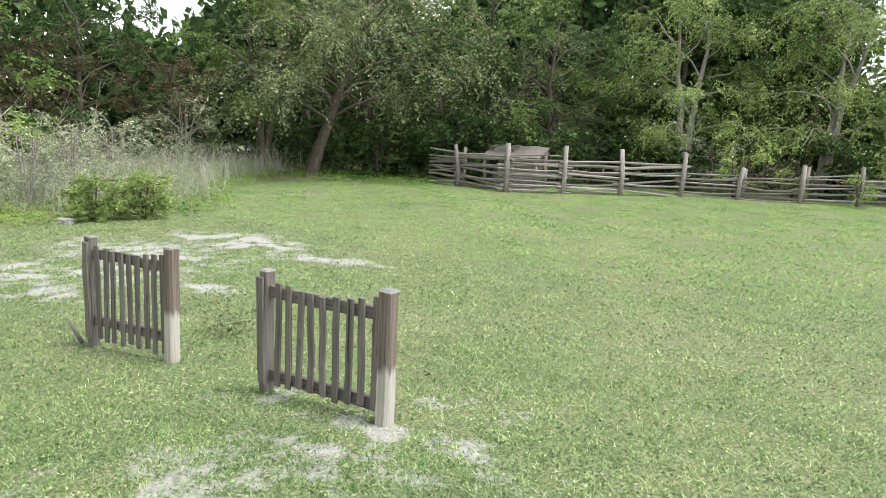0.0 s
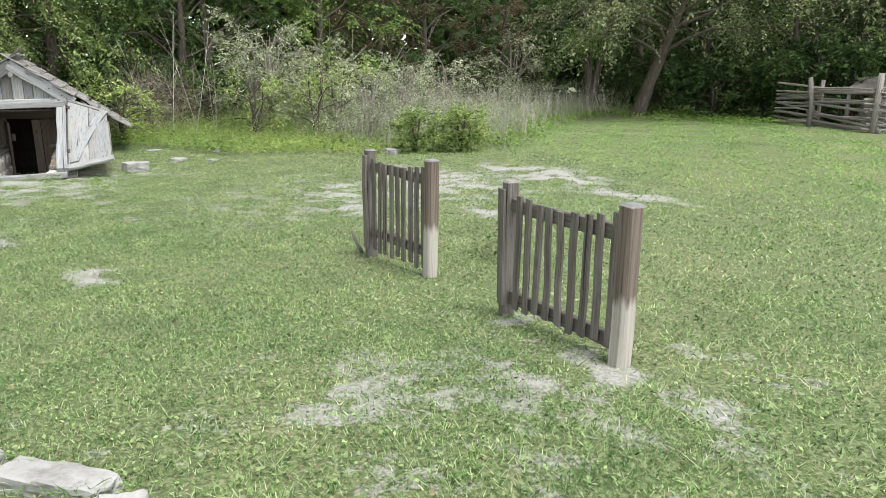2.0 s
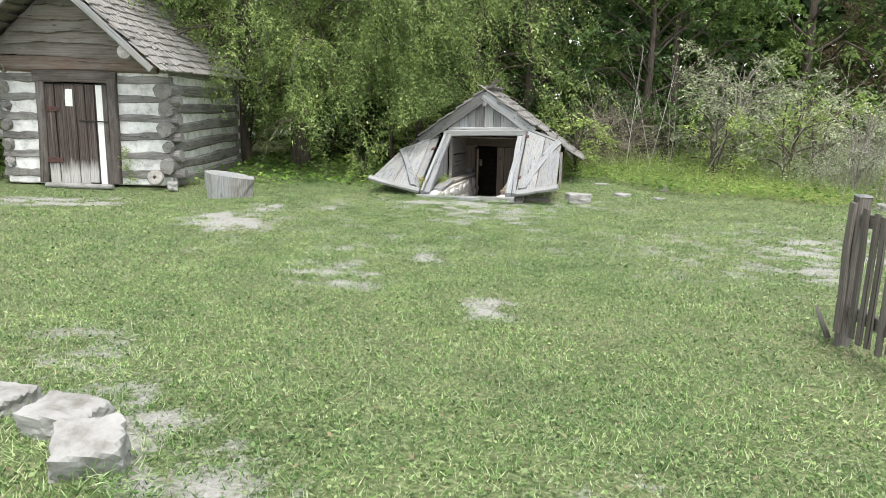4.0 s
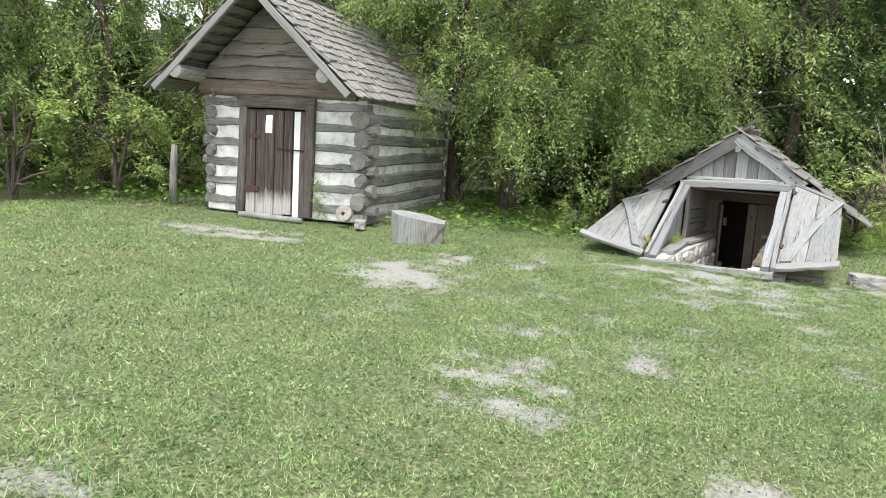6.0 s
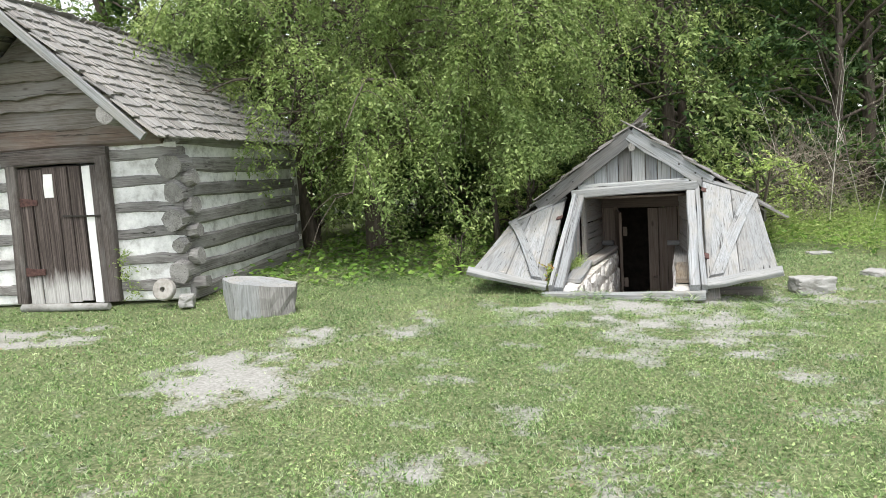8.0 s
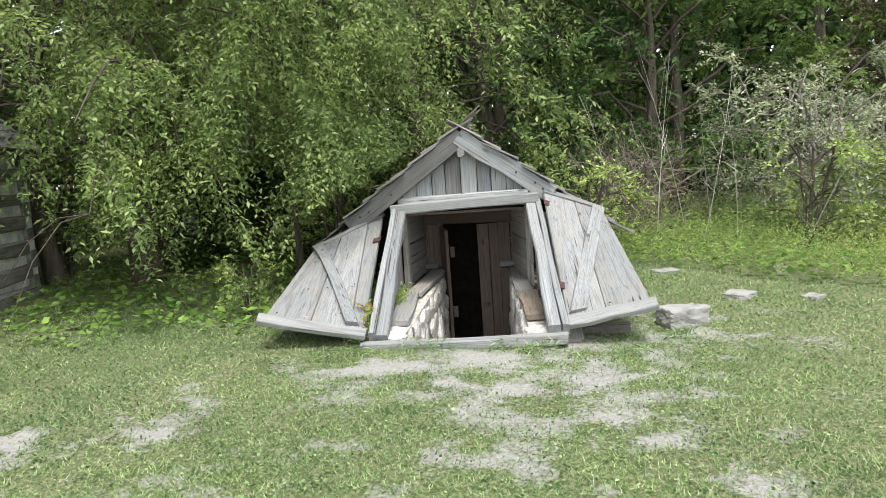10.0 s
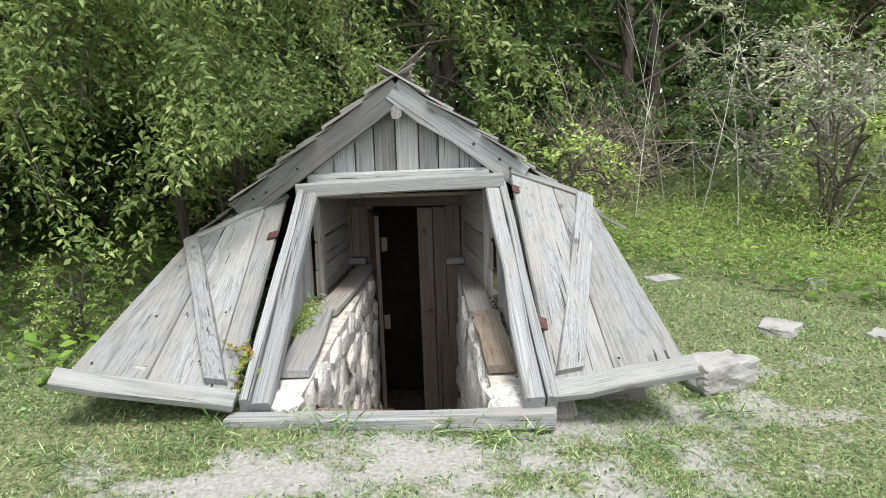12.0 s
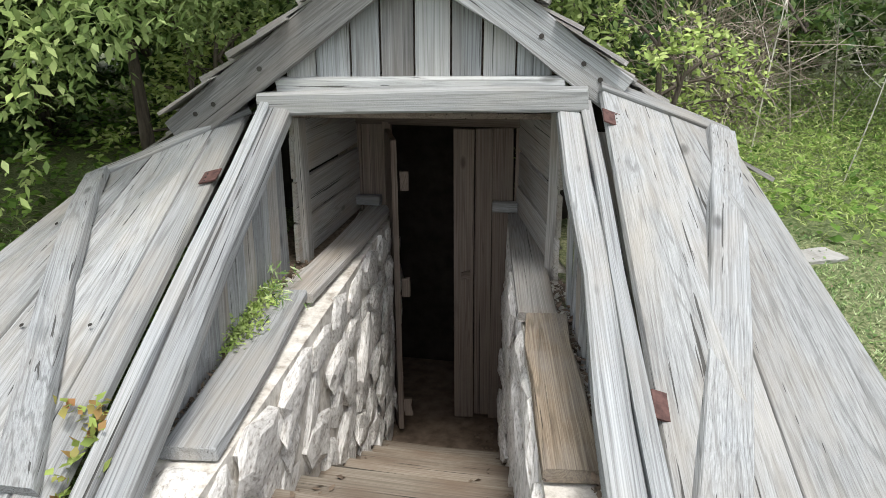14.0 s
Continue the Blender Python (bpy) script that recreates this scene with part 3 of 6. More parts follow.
def log_cabin():
    cab = thing("log_cabin", (CX, (CY0 + CY1) / 2, -1.25), "old log cabin of hewn grey logs with white chinking", "cabin")
    base, pitch = -1.07, 0.335
    dy0, dy1 = -5.27, -3.80
    # white chinking behind the logs, as thick walls
    for a, b in (((CX - 0.1, CY0 + 0.05), (CX - 0.1, dy0 + 0.1)), ((CX - 0.1, dy1 - 0.1), (CX - 0.1, CY1 - 0.05))):
        plank("chinking", (a[0], a[1], -0.26), (b[0], b[1], -0.26), 2.02, 0.16, (1, 0, 0), M_CHINK, cab, "white lime chinking")
    plank("chinking", (CX - 0.05, CY1 - 0.13, -0.2), (CXB, CY1 - 0.13, -0.2), 2.1, 0.16, (0, 1, 0), M_CHINK, cab, "white lime chinking")
    plank("chinking", (CX - 0.05, CY0 + 0.13, -0.2), (CXB, CY0 + 0.13, -0.2), 2.1, 0.16, (0, 1, 0), M_CHINK, cab)
    plank("chinking", (CXB + 0.1, CY0, -0.2), (CXB + 0.1, CY1, -0.2), 2.1, 0.16, (1, 0, 0), M_CHINK, cab)
    for i in range(6):
        z = base + pitch * i
        h = 0.175 + rng.normal(0, 0.012)
        hewn("log", (CX - 0.1, CY0 + 0.02, z), (CX - 0.1, dy0 + 0.04, z + rng.normal(0, 0.01)), h, 0.2, M_LOG, cab)
        hewn("log", (CX - 0.1, dy1 - 0.04, z), (CX - 0.1, CY1 - 0.03, z + rng.normal(0, 0.01)), h, 0.2, M_LOG, cab)
        hewn("log", (CXB + 0.1, CY0, z), (CXB + 0.1, CY1, z), 0.2, 0.2, M_LOG, cab)
        zs = z + pitch / 2
        hewn("log", (CX - 0.02, CY1 - 0.1, zs), (CXB, CY1 - 0.1, zs + rng.normal(0, 0.02)), 0.2 + rng.normal(0, 0.015), 0.2, M_LOG, cab)
        hewn("log", (CX - 0.02, CY0 + 0.1, zs), (CXB, CY0 + 0.1, zs), 0.2, 0.2, M_LOG, cab)
        # saddle-notched ends, stepping past one another at the corners
        for y, s in ((CY1, 1), (CY0, -1)):
            if i == 5 and s > 0:
                continue
            r = rng.uniform(0.095, 0.155) if s > 0 else rng.uniform(0.09, 0.12)
            out = rng.uniform(0.10, 0.2) if s > 0 else rng.uniform(0.02, 0.1)
            rod("log_end", [(CX - 0.12, y - s * 0.12, z), (CX - 0.11, y + s * 0.02, z), (CX - 0.1, y + s * out, z + 0.01)], [r * 0.95, r, r * rng.uniform(0.82, 1.0)], M_LOGEND, cab, "", 9, 0.11, False)
            r = rng.uniform(0.1, 0.16) if s > 0 else rng.uniform(0.09, 0.12)
            out = rng.uniform(0.05, 0.17) if s > 0 else rng.uniform(0.0, 0.06)
            rod("log_end", [(CX - 0.2, y - s * 0.1, zs), (CX, y - s * 0.11, zs), (CX + out, y - s * 0.1, zs - 0.01)], [r * 0.95, r, r * rng.uniform(0.82, 1.0)], M_LOGEND, cab, "", 9, 0.11, False)
    hewn("log", (CX - 0.02, CY1 - 0.1, -1.2), (CXB, CY1 - 0.1, -1.2), 0.2, 0.24, M_LOG, cab, "low sill log")
    # plates and the front tie log
    hewn("tie_log", (CX - 0.06, CY0 - 0.12, 0.88), (CX - 0.06, CY1 - 0.22, 0.86), 0.3, 0.24, M_TIE, cab, "brown tie log over the door")
    for y, z in ((-6.02, 1.05), (-3.32, 1.05)):
        rod("plate_log", [(ROOF_F + 0.02, y, z), (CX, y, z - 0.02), (CXB - 0.2, y, z)], [0.115, 0.125, 0.12], M_LOGEND, cab, "grey round plate log", 14, 0.03)
    # gable of live-edge slabs
    zb, k = 1.0, 0
    slope = (RIDGE_Z - EAVE_Z) / (RIDGE_Y - EAVE_Y0)
    while zb < 2.25:
        h = rng.uniform(0.17, 0.24)
        zt = min(zb + h, 2.36)
        half = (RIDGE_Z - zb) / slope - 0.10
        n = 22
        verts, faces = [], []
        x0 = CX - 0.02 - 0.012 * (k % 2)
        for i in range(n + 1):
            f = i / n
            y = RIDGE_Y - half + 2 * half * f
            roof = RIDGE_Z - abs(y - RIDGE_Y) * slope - 0.07
            top = max(zb + 0.005, min(zt + 0.03, roof))
            wave = 0.016 * math.sin(f * 7 + k * 4.7) + 0.012 * math.sin(f * 17 + k * 2.3) + 0.007 * math.sin(f * 41 + k)
            lowz = min(zb - 0.02 + wave, top - 0.004)
            verts += [(x0 + 0.09, y, lowz), (x0 + 0.012, y, top), (x0 - 0.02, y, top), (x0 - 0.02, y, lowz)]
        for i in range(n):
            for j in range(4):
                p, q = i * 4 + j, i * 4 + (j + 1) % 4
                faces.append((p, q, q + 4, p + 4))
        faces += [(3, 2, 1, 0), (n * 4, n * 4 + 1, n * 4 + 2, n * 4 + 3)]
        turned = [(v[1], -v[0], v[2]) for v in verts]
        link("gable_board", mesh_of("gable_board", turned, faces, M_GABLE), cab, pose(0, 0, 0, 0, 0, 90))
        zb, k = zt, k + 1
    slab("gable_back", [(CX - 0.08, CY0 + 0.3, 0.9), (CX - 0.08, CY1 - 0.3, 0.9), (CX - 0.08, RIDGE_Y + 0.02, 2.3), (CX - 0.08, RIDGE_Y - 0.02, 2.3)], 0.03, M_GABLE, cab)
    slab("rear_gable", [(CXB, CY1 - 0.3, 0.9), (CXB, CY0 + 0.3, 0.9), (CXB, RIDGE_Y - 0.02, 2.3), (CXB, RIDGE_Y + 0.02, 2.3)], 0.03, M_GABLE, cab)
    # barge rafters, skip sheathing
    for y in (EAVE_Y0, EAVE_Y1):
        s = 1 if y > RIDGE_Y else -1
        plank("barge_rafter", (ROOF_F, y, EAVE_Z - 0.02), (ROOF_F, RIDGE_Y + s * 0.01, RIDGE_Z - 0.02), 0.11, 0.07, (1, 0, 0), M_BOARD, cab, "pale grey barge rafter", 0.006, 5)
        for i in range(11):
            f = (i + 0.5) / 11.2
            yy, zz = y + (RIDGE_Y - y) * f, EAVE_Z + (RIDGE_Z - EAVE_Z) * f + 0.045
            up = Vector((0, s * (RIDGE_Z - EAVE_Z), abs(RIDGE_Y - y)))
            plank("sheathing_board", (ROOF_F - 0.02, yy, zz), (ROOF_B, yy, zz + rng.normal(0, 0.01)), 0.115, 0.025, up, M_GABLE, cab)
        lift = 0.065
        shake_slope(cab, (ROOF_F + 0.03, RIDGE_Y + s * 0.01, RIDGE_Z + lift), (ROOF_B, RIDGE_Y + s * 0.01, RIDGE_Z + lift),
                    (ROOF_F + 0.03, y + s * 0.05, EAVE_Z + lift), (ROOF_B, y + s * 0.05, EAVE_Z + lift), 0.2, 0.135,
                    (lambda p: p.x > -16.2) if s > 0 else (lambda p: False))
    # doorway: jambs, header, door
    fx = CX + 0.03
    plank("door_jamb", (fx, -5.21, -1.25), (fx, -5.15, 0.6), 0.15, 0.1, (1, 0, 0), M_DOORWOOD, cab, "grey-brown door jamb")
    plank("door_jamb", (fx, -3.90, -1.25), (fx, -3.88, 0.6), 0.16, 0.1, (1, 0, 0), M_DOORWOOD, cab, "grey-brown door jamb")
    plank("door_header", (fx + 0.004, -5.26, 0.63), (fx + 0.004, -3.80, 0.63), 0.2, 0.1, (1, 0, 0), M_DOORWOOD, cab, "wide weathered header board", 0.006)
    door = plank("door", (CX - 0.03, -5.1, -0.36), (CX - 0.03, -3.98, -0.36), 1.75, 0.03, (1, 0, 0), M_DOORWOOD, cab, "closed dark plank door with rusty strap hinges")
    edges = [-5.11, -4.92, -4.74, -4.56, -4.38, -4.22]
    for i in range(5):
        y = (edges[i] + edges[i + 1]) / 2
        top = 0.5 if i != 1 else 0.49
        plank("door_plank", (CX + 0.02, y, -1.27 + rng.uniform(0, 0.04)), (CX + 0.02, y, top), edges[i + 1] - edges[i] - 0.012, 0.035, (1, 0, 0), M_DOORPLANK, door, "", 0.005)
    plank("white_strip", (CX + 0.018, -4.135, -1.26), (CX + 0.018, -4.135, 0.5), 0.115, 0.03, (1, 0, 0), M_WHITE, door, "white painted strip")
    plank("white_panel", (CX + 0.045, -4.66, 0.12), (CX + 0.045, -4.66, 0.42), 0.13, 0.012, (1, 0, 0), M_WHITE, door, "small white panel")
    plank("door_plank", (CX + 0.02, -4.03, -1.26), (CX + 0.02, -4.03, 0.5), 0.085, 0.03, (1, 0, 0), M_DOORWOOD, door)
    for z in (0.08, -0.82):
        plank("hinge_strap", (CX + 0.052, -5.22, z), (CX + 0.048, -4.84, z - 0.02), 0.13, 0.012, (1, 0, 0), M_RUST, door, "rusty iron strap hinge", 0.004, 3, 0.55)
    plank("latch_bar", (CX + 0.055, -4.5, -0.12), (CX + 0.055, -3.93, -0.14), 0.022, 0.014, (1, 0, 0), M_NAIL, door, "thin iron latch bar")
    rod("stone_doorstep", [(CX + 0.22, -5.1, -1.28), (CX + 0.24, -4.5, -1.275), (CX + 0.2, -3.9, -1.285)], [0.05, 0.06, 0.05], M_LIME, cab, "low pale stone step", 8, 0.1)
    # inner darkness: floor
    plank("cabin_floor", (CX - 0.2, RIDGE_Y, -1.2), (CXB + 0.2, RIDGE_Y, -1.2), 2.8, 0.04, (0, 0, 1), M_INNER, cab)
    return cab


log_cabin()

grind = thing("grindstone", (-14.12, -3.13, -1.24), "round grey grindstone with a square hole leaning on the cabin", "grindstone")
gv, gf = [], []
for ring, (r, x) in enumerate(((0.035, 0.05), (0.125, 0.05), (0.14, 0.035), (0.14, -0.035), (0.125, -0.05), (0.035, -0.05))):
    for j in range(20):
        a = 2 * math.pi * j / 20
        gv.append((x, r * math.cos(a), r * math.sin(a)))
for ring in range(6):
    for j in range(20):
        a, b = ring * 20 + j, ring * 20 + (j + 1) % 20
        c = ((ring + 1) % 6) * 20
        gf.append((a, b, c + (j + 1) % 20, c + j))
link("stone_disc", mesh_of("stone_disc", gv, gf, M_GRIND, False), grind, pose(-14.1, -3.13, -1.1, 0, -14, 0))


def rock(name, at, size, seed, label, category="rock", turn=0.0, mat=None, tilt=0.0, group=""):
    ob = link(name, rock_mesh(mat or M_LIME, [c * 0.86 for c in size], seed, 0.13, 4, 0.95), None, pose(at[0], at[1], at[2], tilt, 0, turn))
    return tagged(ob, label, category, group)


rock("rubble_stone", (-14.02, -2.8, -1.23), (0.28, 0.2, 0.16), 3, "small pale stone block beside the cabin corner", "stone", 20)
EDGE = "white limestone blocks edging the bed"
for x, y, dz, size, turn, seed, tilt in ((-3.12, 1.40, 0.02, (0.36, 0.2, 0.13), 50, 5, 5), (-2.77, 1.70, 0.01, (0.54, 0.18, 0.13), 42, 8, -4), (-2.47, 1.86, 0.0, (0.18, 0.12, 0.11), 70, 9, 6),
                                         (-3.68, 0.86, 0.03, (0.28, 0.22, 0.28), 110, 12, 22), (-3.98, 0.62, 0.03, (0.34, 0.24, 0.2), 80, 14, 5), (-4.25, 0.15, 0.0, (0.4, 0.25, 0.2), 75, 15, 0)):
    at = (x, y, zg(x, y) + dz)
    rock("edging_stone", at, size, seed, "white limestone edging block sunk in the grass", "stone", turn, None, tilt, EDGE)
for x, y, top, size, turn, seed in ((-13.92, 4.42, -1.18, (0.28, 0.46, 0.22), 10, 21), (-14.62, 5.36, -1.25, (0.3, 0.36, 0.14), 40, 22), (-16.2, 5.31, -1.24, (0.26, 0.34, 0.12), 5, 23), (-14.62, 4.74, -1.32, (0.18, 0.24, 0.09), 70, 24),
                                    (-15.6, 6.4, -1.2, (0.22, 0.24, 0.18), 10, 25), (-14.3, 5.66, -1.34, (0.22, 0.34, 0.07), 30, 26), (-13.3, 9.5, -1.16, (0.3, 0.34, 0.2), 30, 27), (-14.3, 5.95, -1.27, (0.2, 0.26, 0.14), 30, 28)):
    at = (x, y, top - size[2] * 0.43)
    rock("limestone_rock", at, size, seed, "loose pale limestone rock lying in the grass", "rock", turn, None, 0, "rocks near the cellar")


# ---- hewn log block ----
def log_block():
    base = thing("chopping_block", (-13.53, -1.62, zg(-13.53, -1.62)), "weathered grey half-log block with a slanting top", "stump")
    at = pose(-13.53, -1.62, zg(-13.53, -1.62), 0, -90, 15)
    n, verts, faces = 22, [], []
    for lv in range(4):
        for j in range(n):
            a = 2 * math.pi * j / n
            x, y = 0.21 * math.cos(a), 0.36 * math.sin(a)
            if x > 0.12:
                x = 0.12 + (x - 0.12) * 0.5
            k = 1 + 0.05 * math.sin(a * 7) + rng.normal(0, 0.03) + (0.05 if lv < 1 else 0)
            top = 0.45 - 0.13 * (y / 0.36 * 0.5 + 0.5) - 0.03 * (x / 0.21)
            verts.append((x * k, y * k * (1 + 0.14 * lv / 3), -0.05 + (top + 0.05) * lv / 3))
    for lv in range(3):
        for j in range(n):
            a, b = lv * n + j, lv * n + (j + 1) % n
            faces.append((a, b, b + n, a + n))
    turned = [(v[2], v[1], -v[0]) for v in verts]
    bark = [f for f in faces if sum(turned[i][1] for i in f) / 4 > 0.0]
    rest = [f for f in faces if f not in bark]

    def shell(some, mat):
        used = sorted({i for f in some for i in f})
        back = {i: k for k, i in enumerate(used)}
        return mesh_of("block", [turned[i] for i in used], [tuple(back[i] for i in f) for f in some], mat)
    link("bark_side", shell(bark, M_LOGEND), base, at, "dark stringy bark")
    link("split_side", shell(rest, M_BLEACH), base, at, "pale split face")
    tv = turned[3 * n:] + [tuple(np.mean(turned[3 * n:], axis=0) - np.array((0.02, 0, 0)))]
    link("cut_top", mesh_of("block_top", tv, [(j, (j + 1) % n, n) for j in range(n)], M_BOARD), base, at, "pale sawn top")


log_block()

# ---- root cellar ----
def root_cellar():
    rc = thing("root_cellar", (CELLAR[0], CELLAR[1], -1.28), "weathered grey root cellar with its hatch doors laid open", "cellar")
    P = cellar
    V = Vector
    up = V((0, 0, 1))
    front = (P(0, -1, 0) - P(0, 0, 0)).normalized()
    side = (P(1, 0, 0) - P(0, 0, 0)).normalized()
    slope_up = (V((0, 0, 1)) * 2.1 + front * 0.95).normalized()
    # sill and the raking cheek beams
    plank("sill_beam", P(-0.91, -0.17, -1.34), P(0.85, -0.1, -1.285), 0.11, 0.1, up, M_BOARD, rc, "split grey sill beam", 0.008, 5)
    for s in (-1, 1):
        a, b = P(s * 0.75, -0.1, -1.27 if s < 0 else -1.21), P(s * 0.755, 2.1, -0.34 if s < 0 else -0.29)
        plank("cheek_beam", a, b, 0.11, 0.09, slope_up, M_BLUE, rc, "raking blue-grey cheek beam", 0.006, 5)
        plank("cheek_beam", a + side * s * 0.085 + up * 0.02, b + side * s * 0.075 + up * 0.02, 0.055, 0.1, slope_up, M_BLUE, rc, "", 0.006, 5)
        if s > 0:
            # added plank, no real part: hides the lawn so the hatch gap stays dark
            plank("hinge_stile", P(s * 0.9, 0.04, -1.34), P(s * 0.92, 2.2, -0.42), 0.2, 0.04, slope_up, M_BOARD_DARK, rc)
    # lintel, gable
    plank("lintel", P(-0.86, 2.12, -0.29), P(0.84, 2.06, -0.215), 0.12, 0.1, front, M_BLEACH, rc, "pale lintel board", 0.006, 4)
    plank("lintel_cap", P(-0.77, 2.19, -0.205), P(0.74, 2.13, -0.15), 0.085, 0.09, front, M_BLEACH, rc, "", 0.006, 4)
    apex, ez, eu = 0.57, -0.42, 1.42
    k = (apex - ez) / eu
    cuts = [-0.72, -0.55, -0.36, -0.2, -0.02, 0.17, 0.33, 0.5, 0.68]
    for a, b in zip(cuts[:-1], cuts[1:]):
        za, zb2 = apex - abs(a) * k - 0.06, apex - abs(b) * k - 0.06
        zl = -0.2 - rng.uniform(0, 0.02)
        w = 2.2 + rng.uniform(0, 0.012)
        slab("gable_board", [P(a + 0.008, w, zl), P(a + 0.008, w, max(za, zl + 0.02)), P(b - 0.008, w, max(zb2, zl + 0.02)), P(b - 0.008, w, zl)], -0.022, M_BARGE if rng.random() < 0.2 else (M_BLEACH if rng.random() < 0.5 else M_BLUE), rc)
    slab("gable_backing", [P(-0.9, 2.26, -0.3), P(0.9, 2.26, -0.3), P(0.02, 2.26, apex - 0.06), P(-0.02, 2.26, apex - 0.06)], 0.02, M_INNER, rc)
    for s in (-1, 1):
        a, b = P(-s * 0.03, 2.085 - 0.012 * (s > 0), apex - 0.06), P(s * (eu - 0.04 if s < 0 else 1.0), 2.12, apex - 0.08 - k * (eu - 0.04 if s < 0 else 1.0))
        plank("barge_board", a, b, 0.19, 0.04, front, M_BARGE if s < 0 else M_BLUE, rc, "wide grey barge board", 0.006, 5)
        for f in (0.62, 0.82, 0.9):
            q = a.lerp(b, f) + front * 0.024 + up * rng.uniform(-0.03, 0.03)
            rod("bolt_hole", [q, q + front * 0.004], [0.013, 0.013], M_NAIL, rc, "dark bolt hole", 8, 0)
    rod("ridge_pole", [P(0.0, 2.0, apex - 0.24), P(0, 3.5, apex - 0.22), P(0, 5.0, apex - 0.22)], [0.05, 0.055, 0.05], M_LOGEND, rc, "rough ridge pole end", 8, 0.12)
    # roof
    eu2 = 1.86
    ez2 = apex - eu2 * k
    for s in (-1, 1):
        for i in range(7):
            f = (i + 0.4) / 7
            plank("sheathing_board", P(s * eu2 * f, 2.14 if eu2 * f < (1.0 if s > 0 else 1.4) else 2.85, apex - eu2 * f * k + 0.0), P(s * eu2 * f, 4.75, apex - eu2 * f * k), 0.13, 0.022, V((0, 0, 1)) + side * s * k, M_BOARD_DARK, rc)
        lift = 0.045
        shake_slope(rc, P(-s * 0.02, 2.02, apex + lift), P(-s * 0.02, 4.9, apex + lift), P(s * eu2, 2.02, ez2 + lift), P(s * eu2, 4.9, ez2 + lift), 0.24, 0.15, lambda p: True, 0.0, None, lambda p: not (abs((TO_CELLAR @ (np.array(p[:2]) - CELLAR))[0]) > (1.0 if s > 0 else 1.4) and (TO_CELLAR @ (np.array(p[:2]) - CELLAR))[1] < 2.85))
    for i in range(15):
        w = 2.04 + 0.075 * i + rng.normal(0, 0.01)
        r = rng.uniform(0.15, 0.32) if i < 9 else rng.uniform(0.08, 0.16)
        q = P(-0.06, w, apex + 0.01)
        tip = q + side * (r + 0.06) * 0.82 + up * (r + 0.06) * k * rng.uniform(0.85, 1.05) + V((BACK[0], BACK[1], 0)) * rng.uniform(0.0, 0.05)
        plank("ridge_shake", q, tip, rng.uniform(0.04, 0.09), 0.011, up - side * k, M_GABLE, rc, "split shake end standing past the ridge", 0.002, 2)
    # eave fascia, side walls of the mound
    for s in (-1, 1):
        plank("eave_board", P(s * (eu2 - 0.1), 3.1, ez2 - 0.02), P(s * (eu2 - 0.1), 4.8, ez2 - 0.03), 0.14, 0.03, side, M_BOARD_DARK, rc)
        slab("side_wall", [P(s * 1.55, 2.4, -1.35), P(s * 1.55, 4.7, -1.35), P(s * 1.55, 4.7, -0.62), P(s * 1.55, 2.6, -0.62)], 0.05, M_BOARD_DARK, rc)
    slab("rear_wall", [P(-1.55, 4.7, -1.35), P(1.55, 4.7, -1.35), P(0.05, 4.7, apex - 0.05), P(-0.05, 4.7, apex - 0.05)], 0.05, M_BOARD_DARK, rc)
    # vertical boards under the cheeks, horizontal ones beyond the lintel
    for s in (-1, 1):
        w = 0.55
        while w < 2.1:
            wd = rng.uniform(0.1, 0.16)
            top = -1.33 + (w + wd / 2) * 0.445
            plank("cheek_board", P(s * 0.8, w + wd / 2, -1.36), P(s * (0.8 - rng.uniform(0, 0.03)), w + wd / 2, top), wd * 0.93, 0.022, side, M_BLUE if rng.random() < 0.6 else M_BOARD_DARK, rc)
            w += wd
        for z in (-1.12, -0.88, -0.62, -0.4):
            plank("inner_board", P(s * 0.76, 2.3, z), P(s * 0.6, 3.6, z - 0.01), 0.235, 0.024, side, M_BOARD_DARK, rc)
        plank("inner_post", P(s * 0.74, 2.42, -1.32), P(s * 0.73, 2.36, -0.3), 0.12, 0.06, side, M_BOARD_DARK, rc, "worn inner post")
        # ledge boards
        z = -1.22
        plank("ledge_board", P(s * 0.64, 0.36 if s < 0 else 0.48, z - 0.01), P(s * 0.65, 1.7, z + 0.01), 0.2, 0.05, up, M_BOARD if s < 0 else M_ROTTEN, rc, "grey ledge board" if s < 0 else "rotten brown ledge board", 0.006, 5)
        plank("ledge_board", P(s * 0.62, 1.71, z), P(s * (0.42 if s < 0 else 0.62), 3.5, z), 0.19, 0.05, up, M_BOARD_DARK, rc)
        plank("ledge_block", P(s * 0.42, 3.5, z + 0.06), P(s * 0.6, 3.5, z + 0.06), 0.09, 0.07, up, M_BOARD, rc)
        # litter behind the ledge
        slab("earth_bank", [P(s * 0.62, -0.1, -1.36), P(s * 0.6, 3.6, -1.29), P(s * 1.02, 3.6, -1.27), P(s * 0.86, -0.1, -1.36)], 0.04, M_LITTER, rc)
        # retaining wall: mortar core with stones laid in it
        a, b, inner = 0.555, 0.9, (0.33 if s < 0 else 0.54)
        v = [P(s * uu, ww, zz) for zz in (-3.1, -1.27) for uu, ww in ((a, 0.1), (b, 0.1), (b, 3.58), (inner, 3.58))]
        f = [(0, 1, 2, 3), (7, 6, 5, 4), (0, 4, 5, 1), (1, 5, 6, 2), (2, 6, 7, 3), (3, 7, 4, 0)]
        core = link("retaining_wall", mesh_of("wall_core", v, f, M_MORTAR), rc, None, "whitewashed rubble stone wall")
